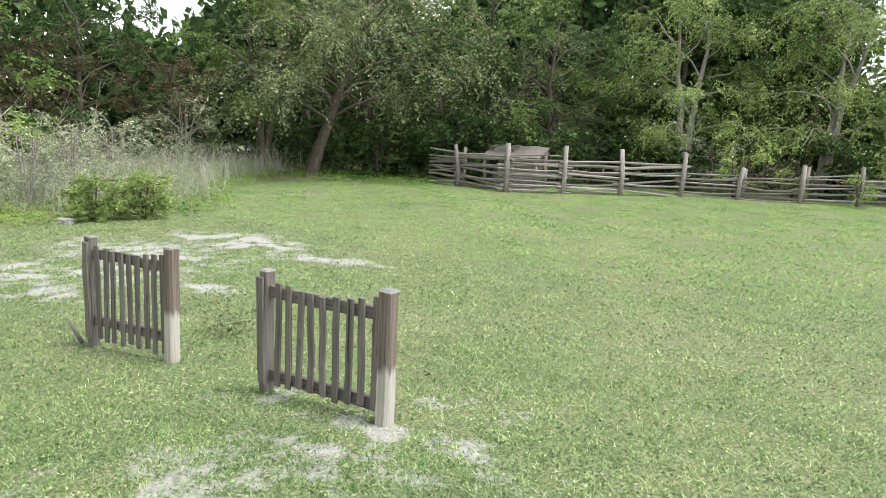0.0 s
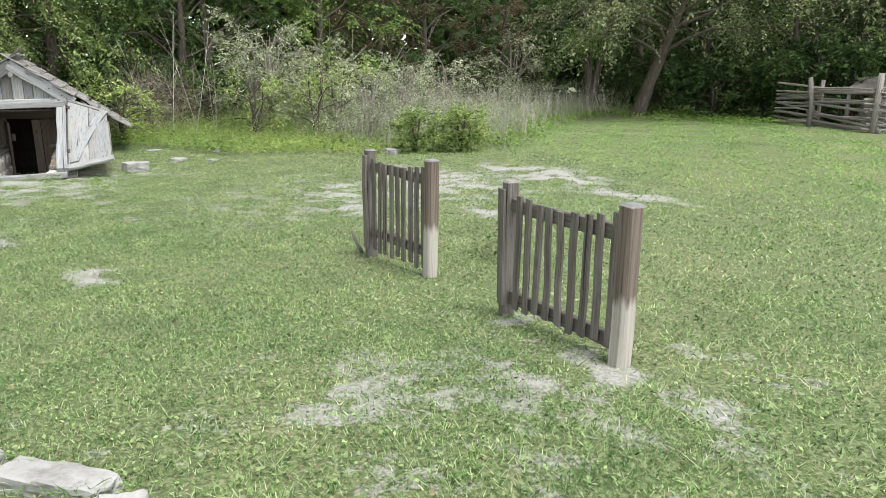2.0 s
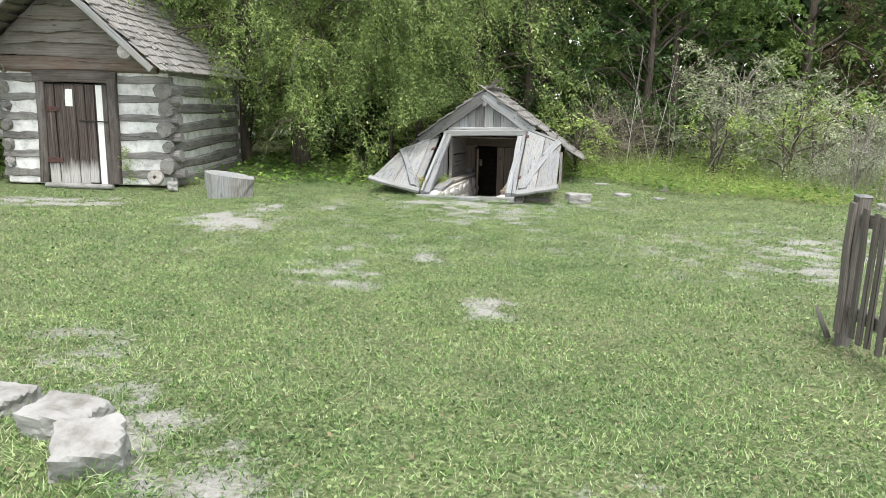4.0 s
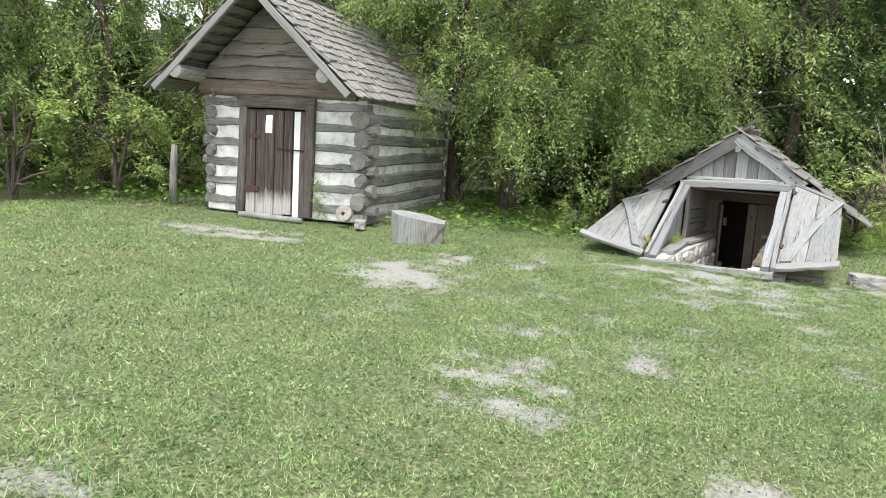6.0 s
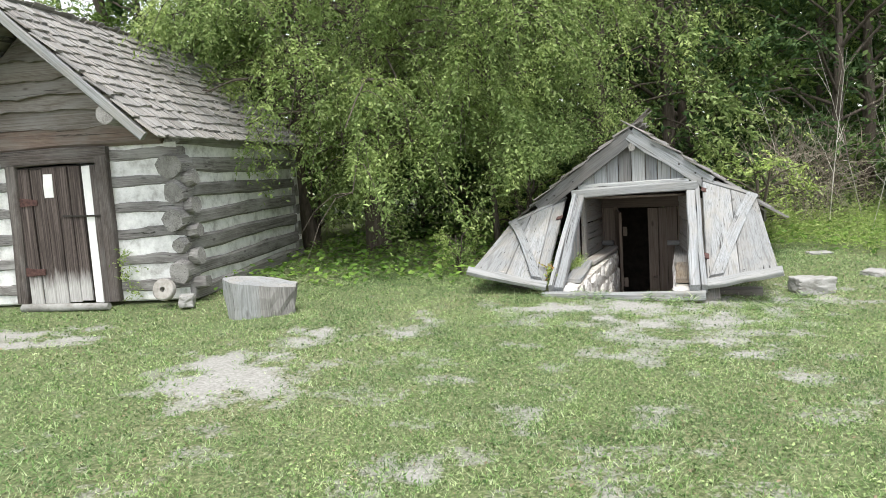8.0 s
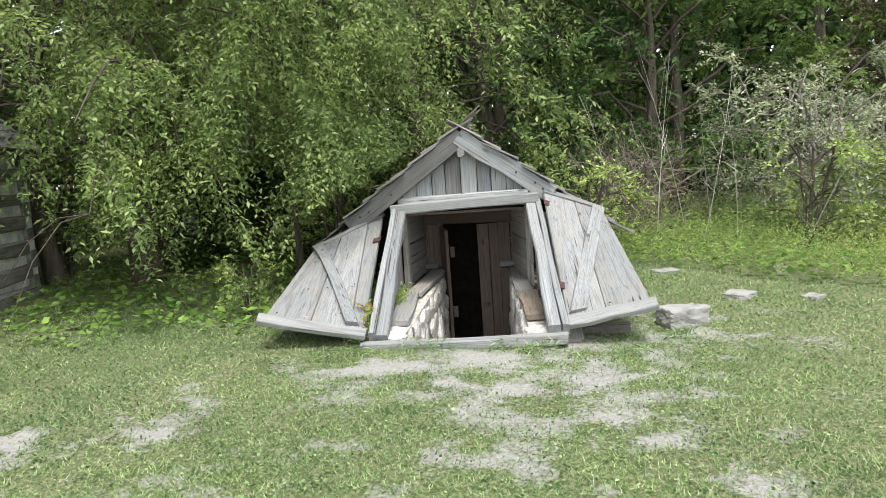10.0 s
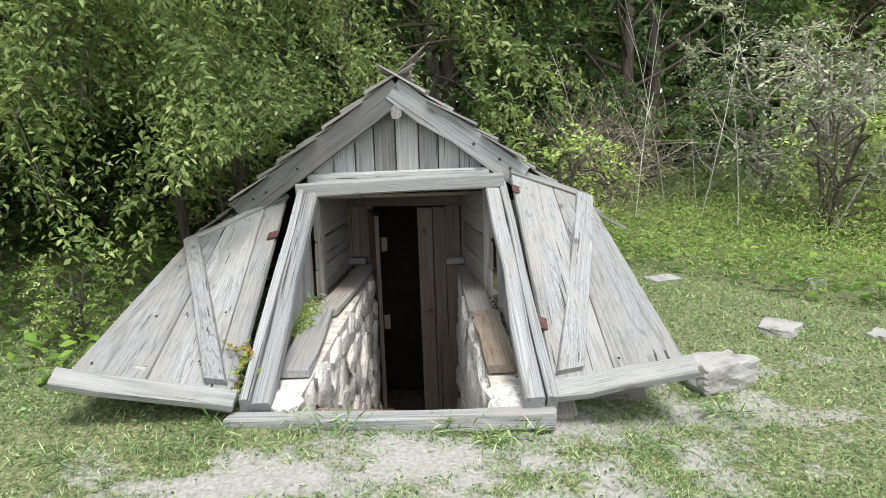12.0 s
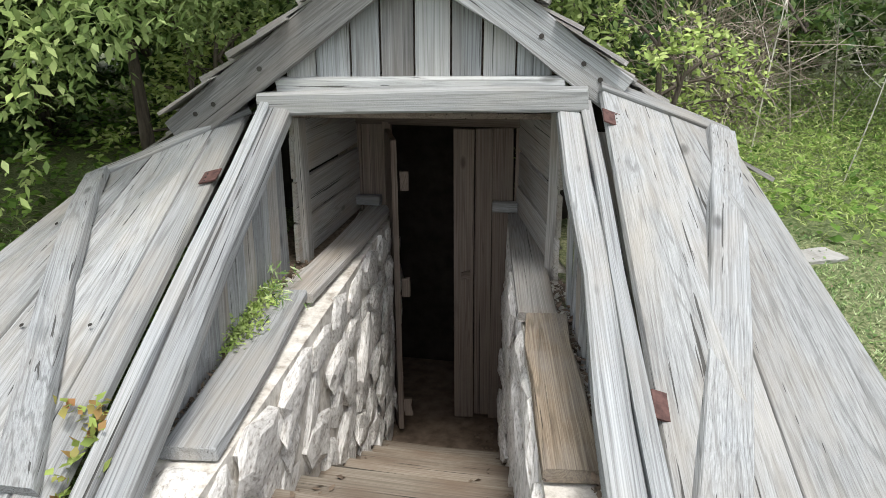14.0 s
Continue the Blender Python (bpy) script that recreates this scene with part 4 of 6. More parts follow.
        shapes = [rock_mesh(M_WALLSTONE, (1, 1, 1), 40 + i + (s > 0) * 9, 0.34, 2, 0.7) for i in range(8)]
        z = -1.36
        row = 0
        while z > -2.95:
            h = rng.uniform(0.17, 0.28)
            w = 0.12 + rng.uniform(0, 0.1)
            while w < 3.45:
                l = rng.uniform(0.2, 0.5)
                c = P(s * (a + (inner - a) * (w + l / 2 - 0.1) / 3.48 + rng.uniform(-0.018, 0.02)), w + l / 2, z - h / 2 + 0.06)
                m = basis(c - V((BACK[0], BACK[1], 0)), c + V((BACK[0], BACK[1], 0)), up) @ Matrix.Rotation(rng.normal(0, 0.28), 4, "Y") @ Matrix.Diagonal((l * 1.06, rng.uniform(0.05, 0.1), h * rng.uniform(0.9, 1.2), 1))
                link("stone", shapes[int(rng.integers(8))], core, m)
                w += l
            z -= h
            row += 1
        for wv in (0.06, 0.24):
            c = P(s * (0.7 - 0.05 * (wv < 0.3)), wv, -1.33)
            m = pose(c.x, c.y, c.z, 0, 0, rng.uniform(0, 90)) @ Matrix.Diagonal((0.26, 0.2, 0.17, 1))
            link("stone", shapes[int(rng.integers(8))], core, m)
    # steps down
    for i in range(1, 9):
        z, w = -1.32 - 0.19 * i, -0.22 + 0.35 * i
        plank("step", P(-0.57, w + 0.17, z), P(0.57, w + 0.17, z + rng.normal(0, 0.006)), 0.3, 0.05, up, M_TREAD, rc, "worn wooden step with dirt", 0.006)
        slab("riser_earth", [P(-0.57, w + 0.33, z - 0.22), P(0.57, w + 0.33, z - 0.22), P(0.57, w + 0.33, z), P(-0.57, w + 0.33, z)], 0.03, M_SOIL, rc)
    slab("earth_floor", [P(-1.3, 2.7, -3.06), P(1.3, 2.7, -3.06), P(1.3, 4.65, -3.06), P(-1.3, 4.65, -3.06)], 0.06, M_SOIL, rc)
    # inner front: wall with the doorway, leaning leaves
    wb = 3.6
    dl, dt, fl = -0.37, -0.6, -2.99
    for u0, u1 in ((-0.75, -0.56), (-0.56, dl - 0.02), (0.58, 0.68), (0.68, 0.78)):
        slab("wall_board", [P(u1 - 0.008, wb, fl), P(u1 - 0.008, wb, -0.3), P(u0, wb, -0.3), P(u0, wb, fl)], 0.03, M_INNER, rc)
    plank("door_header", P(-0.75, wb - 0.03, dt + 0.1), P(0.78, wb - 0.03, dt + 0.1), 0.2, 0.05, front, M_INNER, rc)
    plank("door_jamb", P(dl, wb - 0.03, fl), P(dl, wb - 0.03, dt + 0.02), 0.07, 0.06, front, M_INNER, rc)
    plank("porch_ceiling", P(-0.0, 2.3, -0.36), P(0.0, 3.66, -0.36), 1.6, 0.03, up, M_INNER, rc, "dark boarded soffit")
    leaf = slab("cellar_door", [P(-0.245, 3.26, fl + 0.05), P(-0.26, 3.24, dt - 0.06), P(-0.35, wb - 0.05, dt - 0.03), P(-0.335, wb - 0.05, fl + 0.03)], 0.04, M_INNER, rc, "brown plank door leaf standing ajar")
    leaf2 = plank("cellar_door", P(0.225, wb - 0.02, fl + 0.03), P(0.20, wb - 0.02, dt - 0.02), 0.15, 0.035, front, M_INNER, rc, "brown plank door leaf half shut")
    plank("door_plank", P(0.365, wb + 0.02, fl + 0.04), P(0.345, wb + 0.02, dt - 0.02), 0.125, 0.03, front, M_INNER, leaf2)
    plank("door_plank", P(0.5, wb + 0.0, fl + 0.03), P(0.485, wb + 0.0, dt - 0.01), 0.15, 0.03, front, M_INNER, leaf2)
    for z in (-0.95, -1.75, -2.75):
        plank("latch_block", P(-0.215, 3.28, z - 0.07), P(-0.215, 3.28, z + 0.07), 0.06, 0.03, front, M_INNER, leaf)
    plank("latch_block", P(0.19, wb - 0.06, -1.72), P(0.26, wb - 0.06, -1.72), 0.06, 0.03, front, M_INNER, leaf2)
    # dark chamber: its depth's shade is put into the near-black wall colour
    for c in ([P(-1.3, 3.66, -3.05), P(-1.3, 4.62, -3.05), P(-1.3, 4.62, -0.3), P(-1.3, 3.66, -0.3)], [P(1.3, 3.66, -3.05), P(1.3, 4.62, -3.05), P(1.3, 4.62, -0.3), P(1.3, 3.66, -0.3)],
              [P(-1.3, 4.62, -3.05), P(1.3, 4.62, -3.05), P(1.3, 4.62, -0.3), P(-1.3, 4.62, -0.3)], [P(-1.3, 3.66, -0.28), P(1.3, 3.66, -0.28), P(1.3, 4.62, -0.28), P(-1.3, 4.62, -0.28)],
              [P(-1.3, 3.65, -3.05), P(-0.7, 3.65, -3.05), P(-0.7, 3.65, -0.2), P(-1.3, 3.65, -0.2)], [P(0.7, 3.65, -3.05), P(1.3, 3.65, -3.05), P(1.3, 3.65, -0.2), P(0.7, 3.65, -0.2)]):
        slab("chamber_wall", c, 0.05, M_CHAMBER_SHADE, rc)
    return rc


root_cellar()


def hatch(label, it, ib, ot, ob_, fractions, brace, hinges):
    """An open hatch door: fanned boards (their shares of the top and of the foot), a batten at top and foot, a diagonal brace."""
    V = Vector
    it, ib, ot, ob_ = (cellar(*p) for p in (it, ib, ot, ob_))
    nrm = (ib - it).cross(ot - it).normalized()
    if nrm.z < 0:
        nrm = -nrm
    hd = thing("hatch_door", (ib.x, ib.y, ib.z), label, "hatch door", "open hatch doors of the cellar")
    def surf(f, e):
        return it.lerp(ib, e).lerp(ot.lerp(ob_, e), f)
    tops, feet = fractions
    for f0, f1, h0, h1 in zip(tops[:-1], tops[1:], feet[:-1], feet[1:]):
        g = 0.008
        c = [surf(f0 + g, 0), surf(h0 + g, 1), surf(h1 - g, 1), surf(f1 - g, 0)]
        if (c[1] - c[0]).cross(c[3] - c[0]).dot(nrm) < 0:
            c = c[::-1]
        slab("door_board", c, 0.028 + rng.uniform(-0.003, 0.003), M_BOARD, hd)
    lift = nrm * 0.036
    plank("top_batten", it.lerp(ot, -0.01) + lift + (ib - it).normalized() * 0.03, it.lerp(ot, 1.02) + lift + (ob_ - ot).normalized() * 0.03, 0.085, 0.035, nrm, M_BOARD, hd, "", 0.005, 4)
    plank("foot_batten", ib.lerp(ob_, -0.03) + lift * 1.2 - (ib - it).normalized() * 0.05, ib.lerp(ob_, 1.03) + lift * 1.2 - (ob_ - ot).normalized() * 0.05, 0.13, 0.05, nrm, M_BLEACH, hd, "wide pale foot batten", 0.006, 5, 1.0, -0.01)
    # the brace lies on the boards and follows their twist
    n, verts = 9, []
    for i in range(n):
        e = 0.035 + (0.93 - 0.035) * i / (n - 1)
        k = i / (n - 1)
        l, r = surf(brace[0] + (brace[2] - brace[0]) * k, e), surf(brace[1] + (brace[3] - brace[1]) * k, e)
        verts += [l + nrm * 0.03, r + nrm * 0.03, r + nrm * 0.068, r.lerp(l, 0.03) + nrm * 0.074, l.lerp(r, 0.03) + nrm * 0.074, l + nrm * 0.068]
    faces = [(i * 6 + j, i * 6 + (j + 1) % 6, i * 6 + 6 + (j + 1) % 6, i * 6 + 6 + j) for i in range(n - 1) for j in range(6)]
    faces += [tuple(range(5, -1, -1)), tuple(range((n - 1) * 6, n * 6))]
    m = basis((verts[0] + verts[1]) / 2, (verts[-6] + verts[-5]) / 2, nrm)
    back = m.inverted()
    link("brace", mesh_of("brace", [back @ v for v in verts], faces, M_BLUE), hd, m, "blue-grey diagonal brace board")
    plank("underside_cleat", it.lerp(ib, 0.9).lerp(ot.lerp(ob_, 0.9), 0.05) - nrm * 0.03, it.lerp(ib, 0.9).lerp(ot.lerp(ob_, 0.9), 0.95) - nrm * 0.03, 0.1, 0.04, nrm, M_BOARD_DARK, hd)
    for f in hinges:
        h = it.lerp(ib, f) + (ot - it).normalized() * 0.02 + nrm * 0.045
        ax = (ib - it).normalized()
        hinge = plank("hinge", h - ax * 0.05, h + ax * 0.05, 0.09, 0.008, nrm, M_RUST, hd, "rust-red iron hinge", 0.001, 2)
        for e in (-0.03, 0.0, 0.03):
            c = h + ax * e + (ot - it).normalized() * 0.02 + nrm * 0.004
            rod("screw", [c, c + nrm * 0.005], [0.005, 0.004], M_NAIL, hinge, "", 6, 0)
    for i in range(14):
        f, e = rng.uniform(0.06, 0.94), rng.uniform(0.08, 0.92)
        c = it.lerp(ib, e).lerp(ot.lerp(ob_, e), f) + nrm * 0.028
        rod("nail", [c, c + nrm * 0.003], [0.009, 0.008], M_NAIL, hd, "", 6, 0)
    return hd


hatch("open hatch door of fanned grey boards, sagging at its tip", (-0.97, 2.28, -0.36), (-0.90, -0.15, -1.27), (-1.76, 1.89, -0.69), (-1.76, -0.38, -1.05), ((0, 0.22, 0.61, 1.0), (0, 0.14, 0.54, 1.0)), (0.87, 1.0, 0.05, 0.18), (0.27,))
hatch("open hatch door of wide pale boards with a long brace", (0.89, 2.14, -0.17), (0.86, -0.03, -1.23), (1.56, 2.35, -0.42), (1.56, -0.03, -1.07), ((0, 0.52, 1.0), (0, 0.47, 1.0)), (0.8, 1.0, 0.02, 0.22), (0.13, 0.76))

for a, b in (((-1.75, 0.2, -1.32), (-0.95, 0.12, -1.33)), ((0.92, 0.34, -1.33), (1.45, 0.4, -1.32))):
    ob = plank("footing_timber", cellar(*a), cellar(*b), 0.14, 0.1, (0, 0, 1), M_GATE, None, "", 0.008)
    tagged(ob, "dark footing timber on the ground under a hatch door", "timber")


# ---- picket gates ----
def gate(p0, p1, label):
    a, b = Vector((p0[0], p0[1], 0)), Vector((p1[0], p1[1], 0))
    za, zb = float(ground_z(*p0[:2])), float(ground_z(*p1[:2]))
    gp = thing("picket_panel", (p0[0], p0[1], za), label, "picket fence", "picket panels standing on the lawn")
    d = (b - a).normalized()
    face = Vector((d.y, -d.x, 0))
    if face.y > 0:
        face = -face
    up = Vector((0, 0, 1))
    ta, tb = p0[2], p1[2]

    def upright(name, q, z0, z1, w, t, mat, lab=""):
        return plank(name, (q.x, q.y, z0), (q.x, q.y, z1), w, t, face, mat, gp, lab, 0.004, 4)
    upright("post", a - d * 0.0, za - 0.15, ta, 0.088, 0.09, M_GATE, "square brown post")
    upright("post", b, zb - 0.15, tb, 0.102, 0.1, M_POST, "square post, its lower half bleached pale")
    for q, z, s in ((a, ta, 0.046), (b, tb, 0.053)):
        v = [(-s, -s, 0), (s, -s, 0), (s, s, 0), (-s, s, 0), (-s * 0.75, -s * 0.75, 0.014), (s * 0.75, -s * 0.75, 0.014), (s * 0.75, s * 0.75, 0.014), (-s * 0.75, s * 0.75, 0.014)]
        f = [(0, 1, 5, 4), (1, 2, 6, 5), (2, 3, 7, 6), (3, 0, 4, 7), (4, 5, 6, 7), (3, 2, 1, 0)]
        link("post_cap", mesh_of("post_cap", v, f, M_BOARD), gp, Matrix.Translation((q.x, q.y, z - 0.002)) @ Matrix.Rotation(math.atan2(d.y, d.x), 4, "Z"), "bleached post top")
    for hgt, drop in ((-0.125, 0.09), (-0.78, 0.0)):
        pa, pb = a + d * 0.05 + up * (ta + hgt - drop * 0.2), b - d * 0.05 + up * (tb + hgt - drop * 0.4)
        plank("rail", pa, pb, 0.09, 0.04, face, M_GATE, gp, "", 0.004, 5)
    n = 10
    for i in range(n):
        f = 0.03 + 0.91 * i / (n - 1)
        q = a.lerp(b, f) + face * (0.035 + rng.normal(0, 0.003)) + d * rng.normal(0, 0.003)
        sag = 0.055 * math.sin(math.pi * min(1, f * 1.05))
        top = ta + (tb - ta) * f - 0.045 - sag + rng.normal(0, 0.006)
        if i == 0:
            q, top = a + face * 0.06 + d * 0.012, ta - 0.04
        bot = za + (zb - za) * f + 0.085 + rng.normal(0, 0.012)
        plank("picket", (q.x, q.y, bot), (q.x + rng.normal(0, 0.006), q.y, top), 0.052 if i else 0.07, 0.022, face, M_GATE, gp, "", 0.003, 4)


gate((-6.08, 4.86, -0.195), (-4.975, 4.81, -0.165), "weathered brown picket panel between two square posts, farther one")
gate((-3.73, 4.60, -0.15), (-2.57, 4.437, -0.10), "weathered brown picket panel between two square posts, bare soil under it")


# ---- split-rail fence ----
def rail_fence():
    pts = [(-14.2, 25.9), (-12.9, 25.6), (-10.5, 24.8), (-8.75, 26.1), (-7.05, 27.8), (-5.1, 29.4), (-3.15, 30.4), (-1.0, 31.0), (0.95, 31.7), (3.0, 32.2), (5.2, 32.6), (7.5, 33.0)]
    fence = thing("split_rail_fence", (pts[1][0], pts[1][1], -1.3), "grey split-rail fence of stacked rails between paired stakes", "fence")
    for i, (x, y) in enumerate(pts[1:]):
        h = (1.6, 1.78, 1.78, 1.74, 1.7, 1.25, 1.45, 1.5, 1.4, 1.5, 1.5)[i]
        rod("post", [(x, y, -1.5), (x + 0.02, y, -0.6), (x + rng.normal(0, 0.05), y, -1.28 + h)], [0.1, 0.095, 0.08], M_RAIL, fence, "", 8, 0.08)
        if i in (0, 5, 6):
            rod("post", [(x + 0.1, y + 0.25, -1.5), (x + 0.18, y + 0.22, -1.28 + h * 0.95)], [0.08, 0.06], M_RAIL, fence, "", 8, 0.08)
    for i in range(len(pts) - 1):
        a, b = Vector((*pts[i], 0)), Vector((*pts[i + 1], 0))
        d = (b - a).normalized()
        n = Vector((-d.y, d.x, 0))
        tall = 1.3 if i < 5 else (0.9 if i in (5, 6) else 1.1)
        z = -1.2
        k = 0
        while z < -1.25 + tall:
            o = n * (0.09 if (k + i) % 2 else 0.02)
            e0, e1 = rng.uniform(0.1, 0.35), rng.uniform(0.1, 0.35)
            p = a - d * e0 + o + Vector((0, 0, z + rng.normal(0, 0.075)))
            q = b + d * e1 + o + Vector((0, 0, z + rng.normal(0, 0.075)))
            m = p.lerp(q, rng.uniform(0.4, 0.6)) + Vector((0, 0, rng.normal(0, 0.03)))
            r = rng.uniform(0.026, 0.055)
            rod("rail", [p, m, q], [r, r * 1.1, r * 0.9], M_RAIL, fence, "", 6, 0.16, False)
            z += rng.uniform(0.08, 0.145) if i < 4 else rng.uniform(0.12, 0.2)
            k += 1


rail_fence()
shed = thing("low_shed", (-11.6, 28.0, -1.3), "low open shed with a grey sagging board roof behind the fence", "shed")
for i in range(6):
    x = -12.6 + 0.4 * i
    slab("roof_board", [(x, 27.1, -0.12 + 0.04 * (i % 2)), (x + 0.46, 27.1, -0.1), (x + 0.44, 28.3, 0.36 - 0.05 * (i % 2)), (x, 28.3, 0.34)], 0.03, M_GATE, shed)
for x in (-12.5, -10.3):
    for y, z in ((27.2, -0.15), (28.2, 0.3)):
        rod("post", [(x, y, -1.4), (x, y, z)], [0.07, 0.06], M_RAIL, shed, "", 8, 0.08)
slab("rear_wall", [(-12.6, 28.25, -1.3), (-10.2, 28.25, -1.3), (-10.2, 28.25, 0.25), (-12.6, 28.25, 0.25)], 0.04, M_BOARD_DARK, shed)
lone = rod("fence_post", [(-14.45, -6.75, -1.4), (-14.43, -6.76, -0.8), (-14.47, -6.74, -0.2)], [0.075, 0.07, 0.06], M_LOGEND, None, "", 9, 0.07)
tagged(lone, "leaning grey wooden fence post by the cabin", "post")

# ---- plants ----
def unit(v):
    return v / np.maximum(np.linalg.norm(v, axis=-1, keepdims=True), 1e-9)


def leaf_quads(base, axis, normal, length, ratio):
    """Leaves as folded diamonds: verts and quads."""
    side = unit(np.cross(axis, normal)) * (length * ratio * 0.5)[:, None]
    mid = base + axis * (length * 0.45)[:, None]
    dip = unit(np.cross(side, axis)) * (length * 0.08)[:, None]
    v = np.stack([base, mid + side + dip, base + axis * length[:, None], mid - side + dip], 1).reshape(-1, 3)
    f = np.arange(len(base) * 4).reshape(-1, 4)
    return v, f


def sprays(starts, heads, count, length, leaf, ratio, droop, g):
    """Leafy twigs: count leaves along each twig, which bends down."""
    n = len(starts)
    t = (np.arange(count) + 0.6)[None, :] / count
    t = np.clip(t + g.normal(0, 0.04, (n, count)), 0, 1)
    ln = length * g.uniform(0.6, 1.3, (n, 1))
    pos = starts[:, None, :] + heads[:, None, :] * (t * ln)[..., None]
    pos[..., 2] -= droop * ln * t ** 2 * 0.9
    way = heads[:, None, :] * np.ones((n, count, 1))
    way[..., 2] -= droop * 1.6 * t
    way = unit(way)
    side = unit(np.cross(way, g.normal(0, 1, (n, 1, 3)) * 0.4 + np.array([0, 0, 1.0])))
    sign = np.where(np.arange(count) % 2, 1.0, -1.0)[None, :, None]
    axis = unit(way * 0.55 + side * sign * 0.8 + g.normal(0, 0.3, (n, count, 3)) + np.array([0, 0, -0.3 * droop]))
    normal = unit(g.normal(0, 0.55, (n, count, 3)) + np.array([0, 0, 1.0]))
    size = leaf * g.uniform(0.6, 1.25, (n, count))
    return leaf_quads(pos.reshape(-1, 3), axis.reshape(-1, 3), normal.reshape(-1, 3), size.ravel(), ratio)


def join(parts):
    vs, fs, k = [], [], 0
    for v, f in parts:
        vs.append(np.asarray(v, float))
        fs.append(np.asarray(f, int) + k)
        k += len(v)
    return np.concatenate(vs), np.concatenate(fs)


def clear_of_buildings(v, at):
    """Only those leaves that grow outside the cabin and the cellar."""
    c = v.reshape(-1, 4, 3).mean(1) + np.array(at)
    q = TO_CELLAR @ (c[:, :2] - CELLAR).T
    inside = (np.abs(q[0]) < 1.95) & (q[1] > -0.8) & (q[1] < 4.95) & (c[:, 2] < 0.75 - np.abs(q[0]) * 0.6)
    inside |= (c[:, 0] > CXB - 0.2) & (c[:, 0] < CX + 0.3) & (c[:, 1] > CY0 - 0.4) & (c[:, 1] < CY1 + 0.12) & (c[:, 2] < RIDGE_Z + 0.15 - np.abs(c[:, 1] - RIDGE_Y) * 0.85)
    inside |= (c[:, 0] > -15.0) & (c[:, 1] < -1.9) & (c[:, 1] > -7.0)
    inside |= (c[:, 0] > -15.8) & (c[:, 1] < -0.8) & (c[:, 1] > -7.0) & (c[:, 2] < 0.1)
    return v.reshape(-1, 4, 3)[~inside].reshape(-1, 3)


def make_tree(name, label, at, height, radius, low, leaves, leaf, droop, mat, bark, seed, trunk_r=0.16, limbs=14, lean=(0, 0), stems=1, category="tree", per=14, twig=0.55, ratio=0.45, group="", clump=0.42):
    """A tree: tapered trunk and limbs, and a crown of leafy twigs hung on the limbs."""
    g = np.random.default_rng(seed)
    tree = thing(name, at, label, category, group)
    wood_parts, anchors, outward = [], [], []
    for s in range(stems):
        a0 = g.uniform(0, 6.28)
        spread = 0.0 if stems == 1 else g.uniform(0.08, 0.2)
        n = 7
        pts = []
        for i in range(n):
            f = i / (n - 1)
            k = f * height * 0.82
            pts.append((lean[0] * k + spread * k * math.cos(a0) * 1.3 + g.normal(0, 0.05 * height / 8) * (f > 0), lean[1] * k + spread * k * math.sin(a0) * 1.3 + g.normal(0, 0.05 * height / 8) * (f > 0), k - 0.15 * (i == 0)))
        r0 = trunk_r / math.sqrt(stems)
        wood_parts.append(tube(pts, [r0 * (1.25 if i == 0 else 1) * (1 - 0.85 * i / (n - 1)) + 0.012 for i in range(n)], 8, 0.08, False))
        P3 = np.array(pts)
        m = max(4, limbs // stems)
        for j in range(m):
            f = low + (0.97 - low) * (j + g.uniform(0, 0.9)) / m
            i0 = min(int(f * (n - 1)), n - 2)
            base = P3[i0] + (P3[i0 + 1] - P3[i0]) * (f * (n - 1) - i0)
            az = j * 2.4 + a0 + g.normal(0, 0.3)
            h = (f - low) / (1 - low)
            reach = radius * (0.35 + 0.75 * math.sqrt(max(0.05, 1 - (1.4 * h - 0.45) ** 2))) * g.uniform(0.75, 1.15) / (1 if stems == 1 else 1.25)
            rise = height * (0.10 + 0.16 * h) * g.uniform(0.5, 1.3)
            end = base + np.array([math.cos(az) * reach, math.sin(az) * reach, rise])
            lp = [base + (end - base) * q + np.array([0, 0, 0.12 * reach * math.sin(q * 3.14) - droop * 0.22 * reach * q ** 3]) + g.normal(0, 0.03 * reach, 3) * (q > 0) for q in (0, 0.25, 0.5, 0.75, 1.0)]
            lr = r0 * 0.24 * (1 - 0.6 * h) + 0.012
            wood_parts.append(tube(lp, [lr * (1 - 0.8 * q / 4) + 0.004 for q in range(5)], 5, 0.05, False))
            lp = np.array(lp)
            for c in range(7):
                q = g.uniform(0.25, 1.0)
                i1 = min(int(q * 4), 3)
                p = lp[i1] + (lp[i1 + 1] - lp[i1]) * (q * 4 - i1)
                a2 = az + g.normal(0, 0.9)
                l2 = reach * g.uniform(0.18, 0.42)
                e = p + np.array([math.cos(a2) * l2, math.sin(a2) * l2, g.uniform(-0.15, 0.5) * l2 - droop * 0.45 * l2])
                mid = (p + e) / 2 + np.array([0, 0, 0.12 * l2])
                if c < 2:
                    wood_parts.append(tube([p, mid, e], [0.014, 0.01, 0.004], 3, 0, False))
                for q2 in np.linspace(0.15, 1.0, 5):
                    anchors.append(p + (e - p) * q2 + np.array([0, 0, 0.12 * l2 * math.sin(q2 * 3.14)]))
                    outward.append((math.cos(a2), math.sin(a2), 0.25))
    wv, wf = [], []
    for v, f in wood_parts:
        k = len(wv)
        wv += v
        wf += [tuple(i + k for i in q) for q in f]
    link("trunk", mesh_of("trunk", wv, wf, bark, True), tree, world_of(tree))
    anchors, outward = np.array(anchors), np.array(outward)
    n = leaves // per
    some = g.permutation(len(anchors))[: max(12, int(len(anchors) * clump))]
    pick = some[g.integers(0, len(some), n)]
    start = anchors[pick] + g.normal(0, 0.13 * radius / 3, (n, 3))
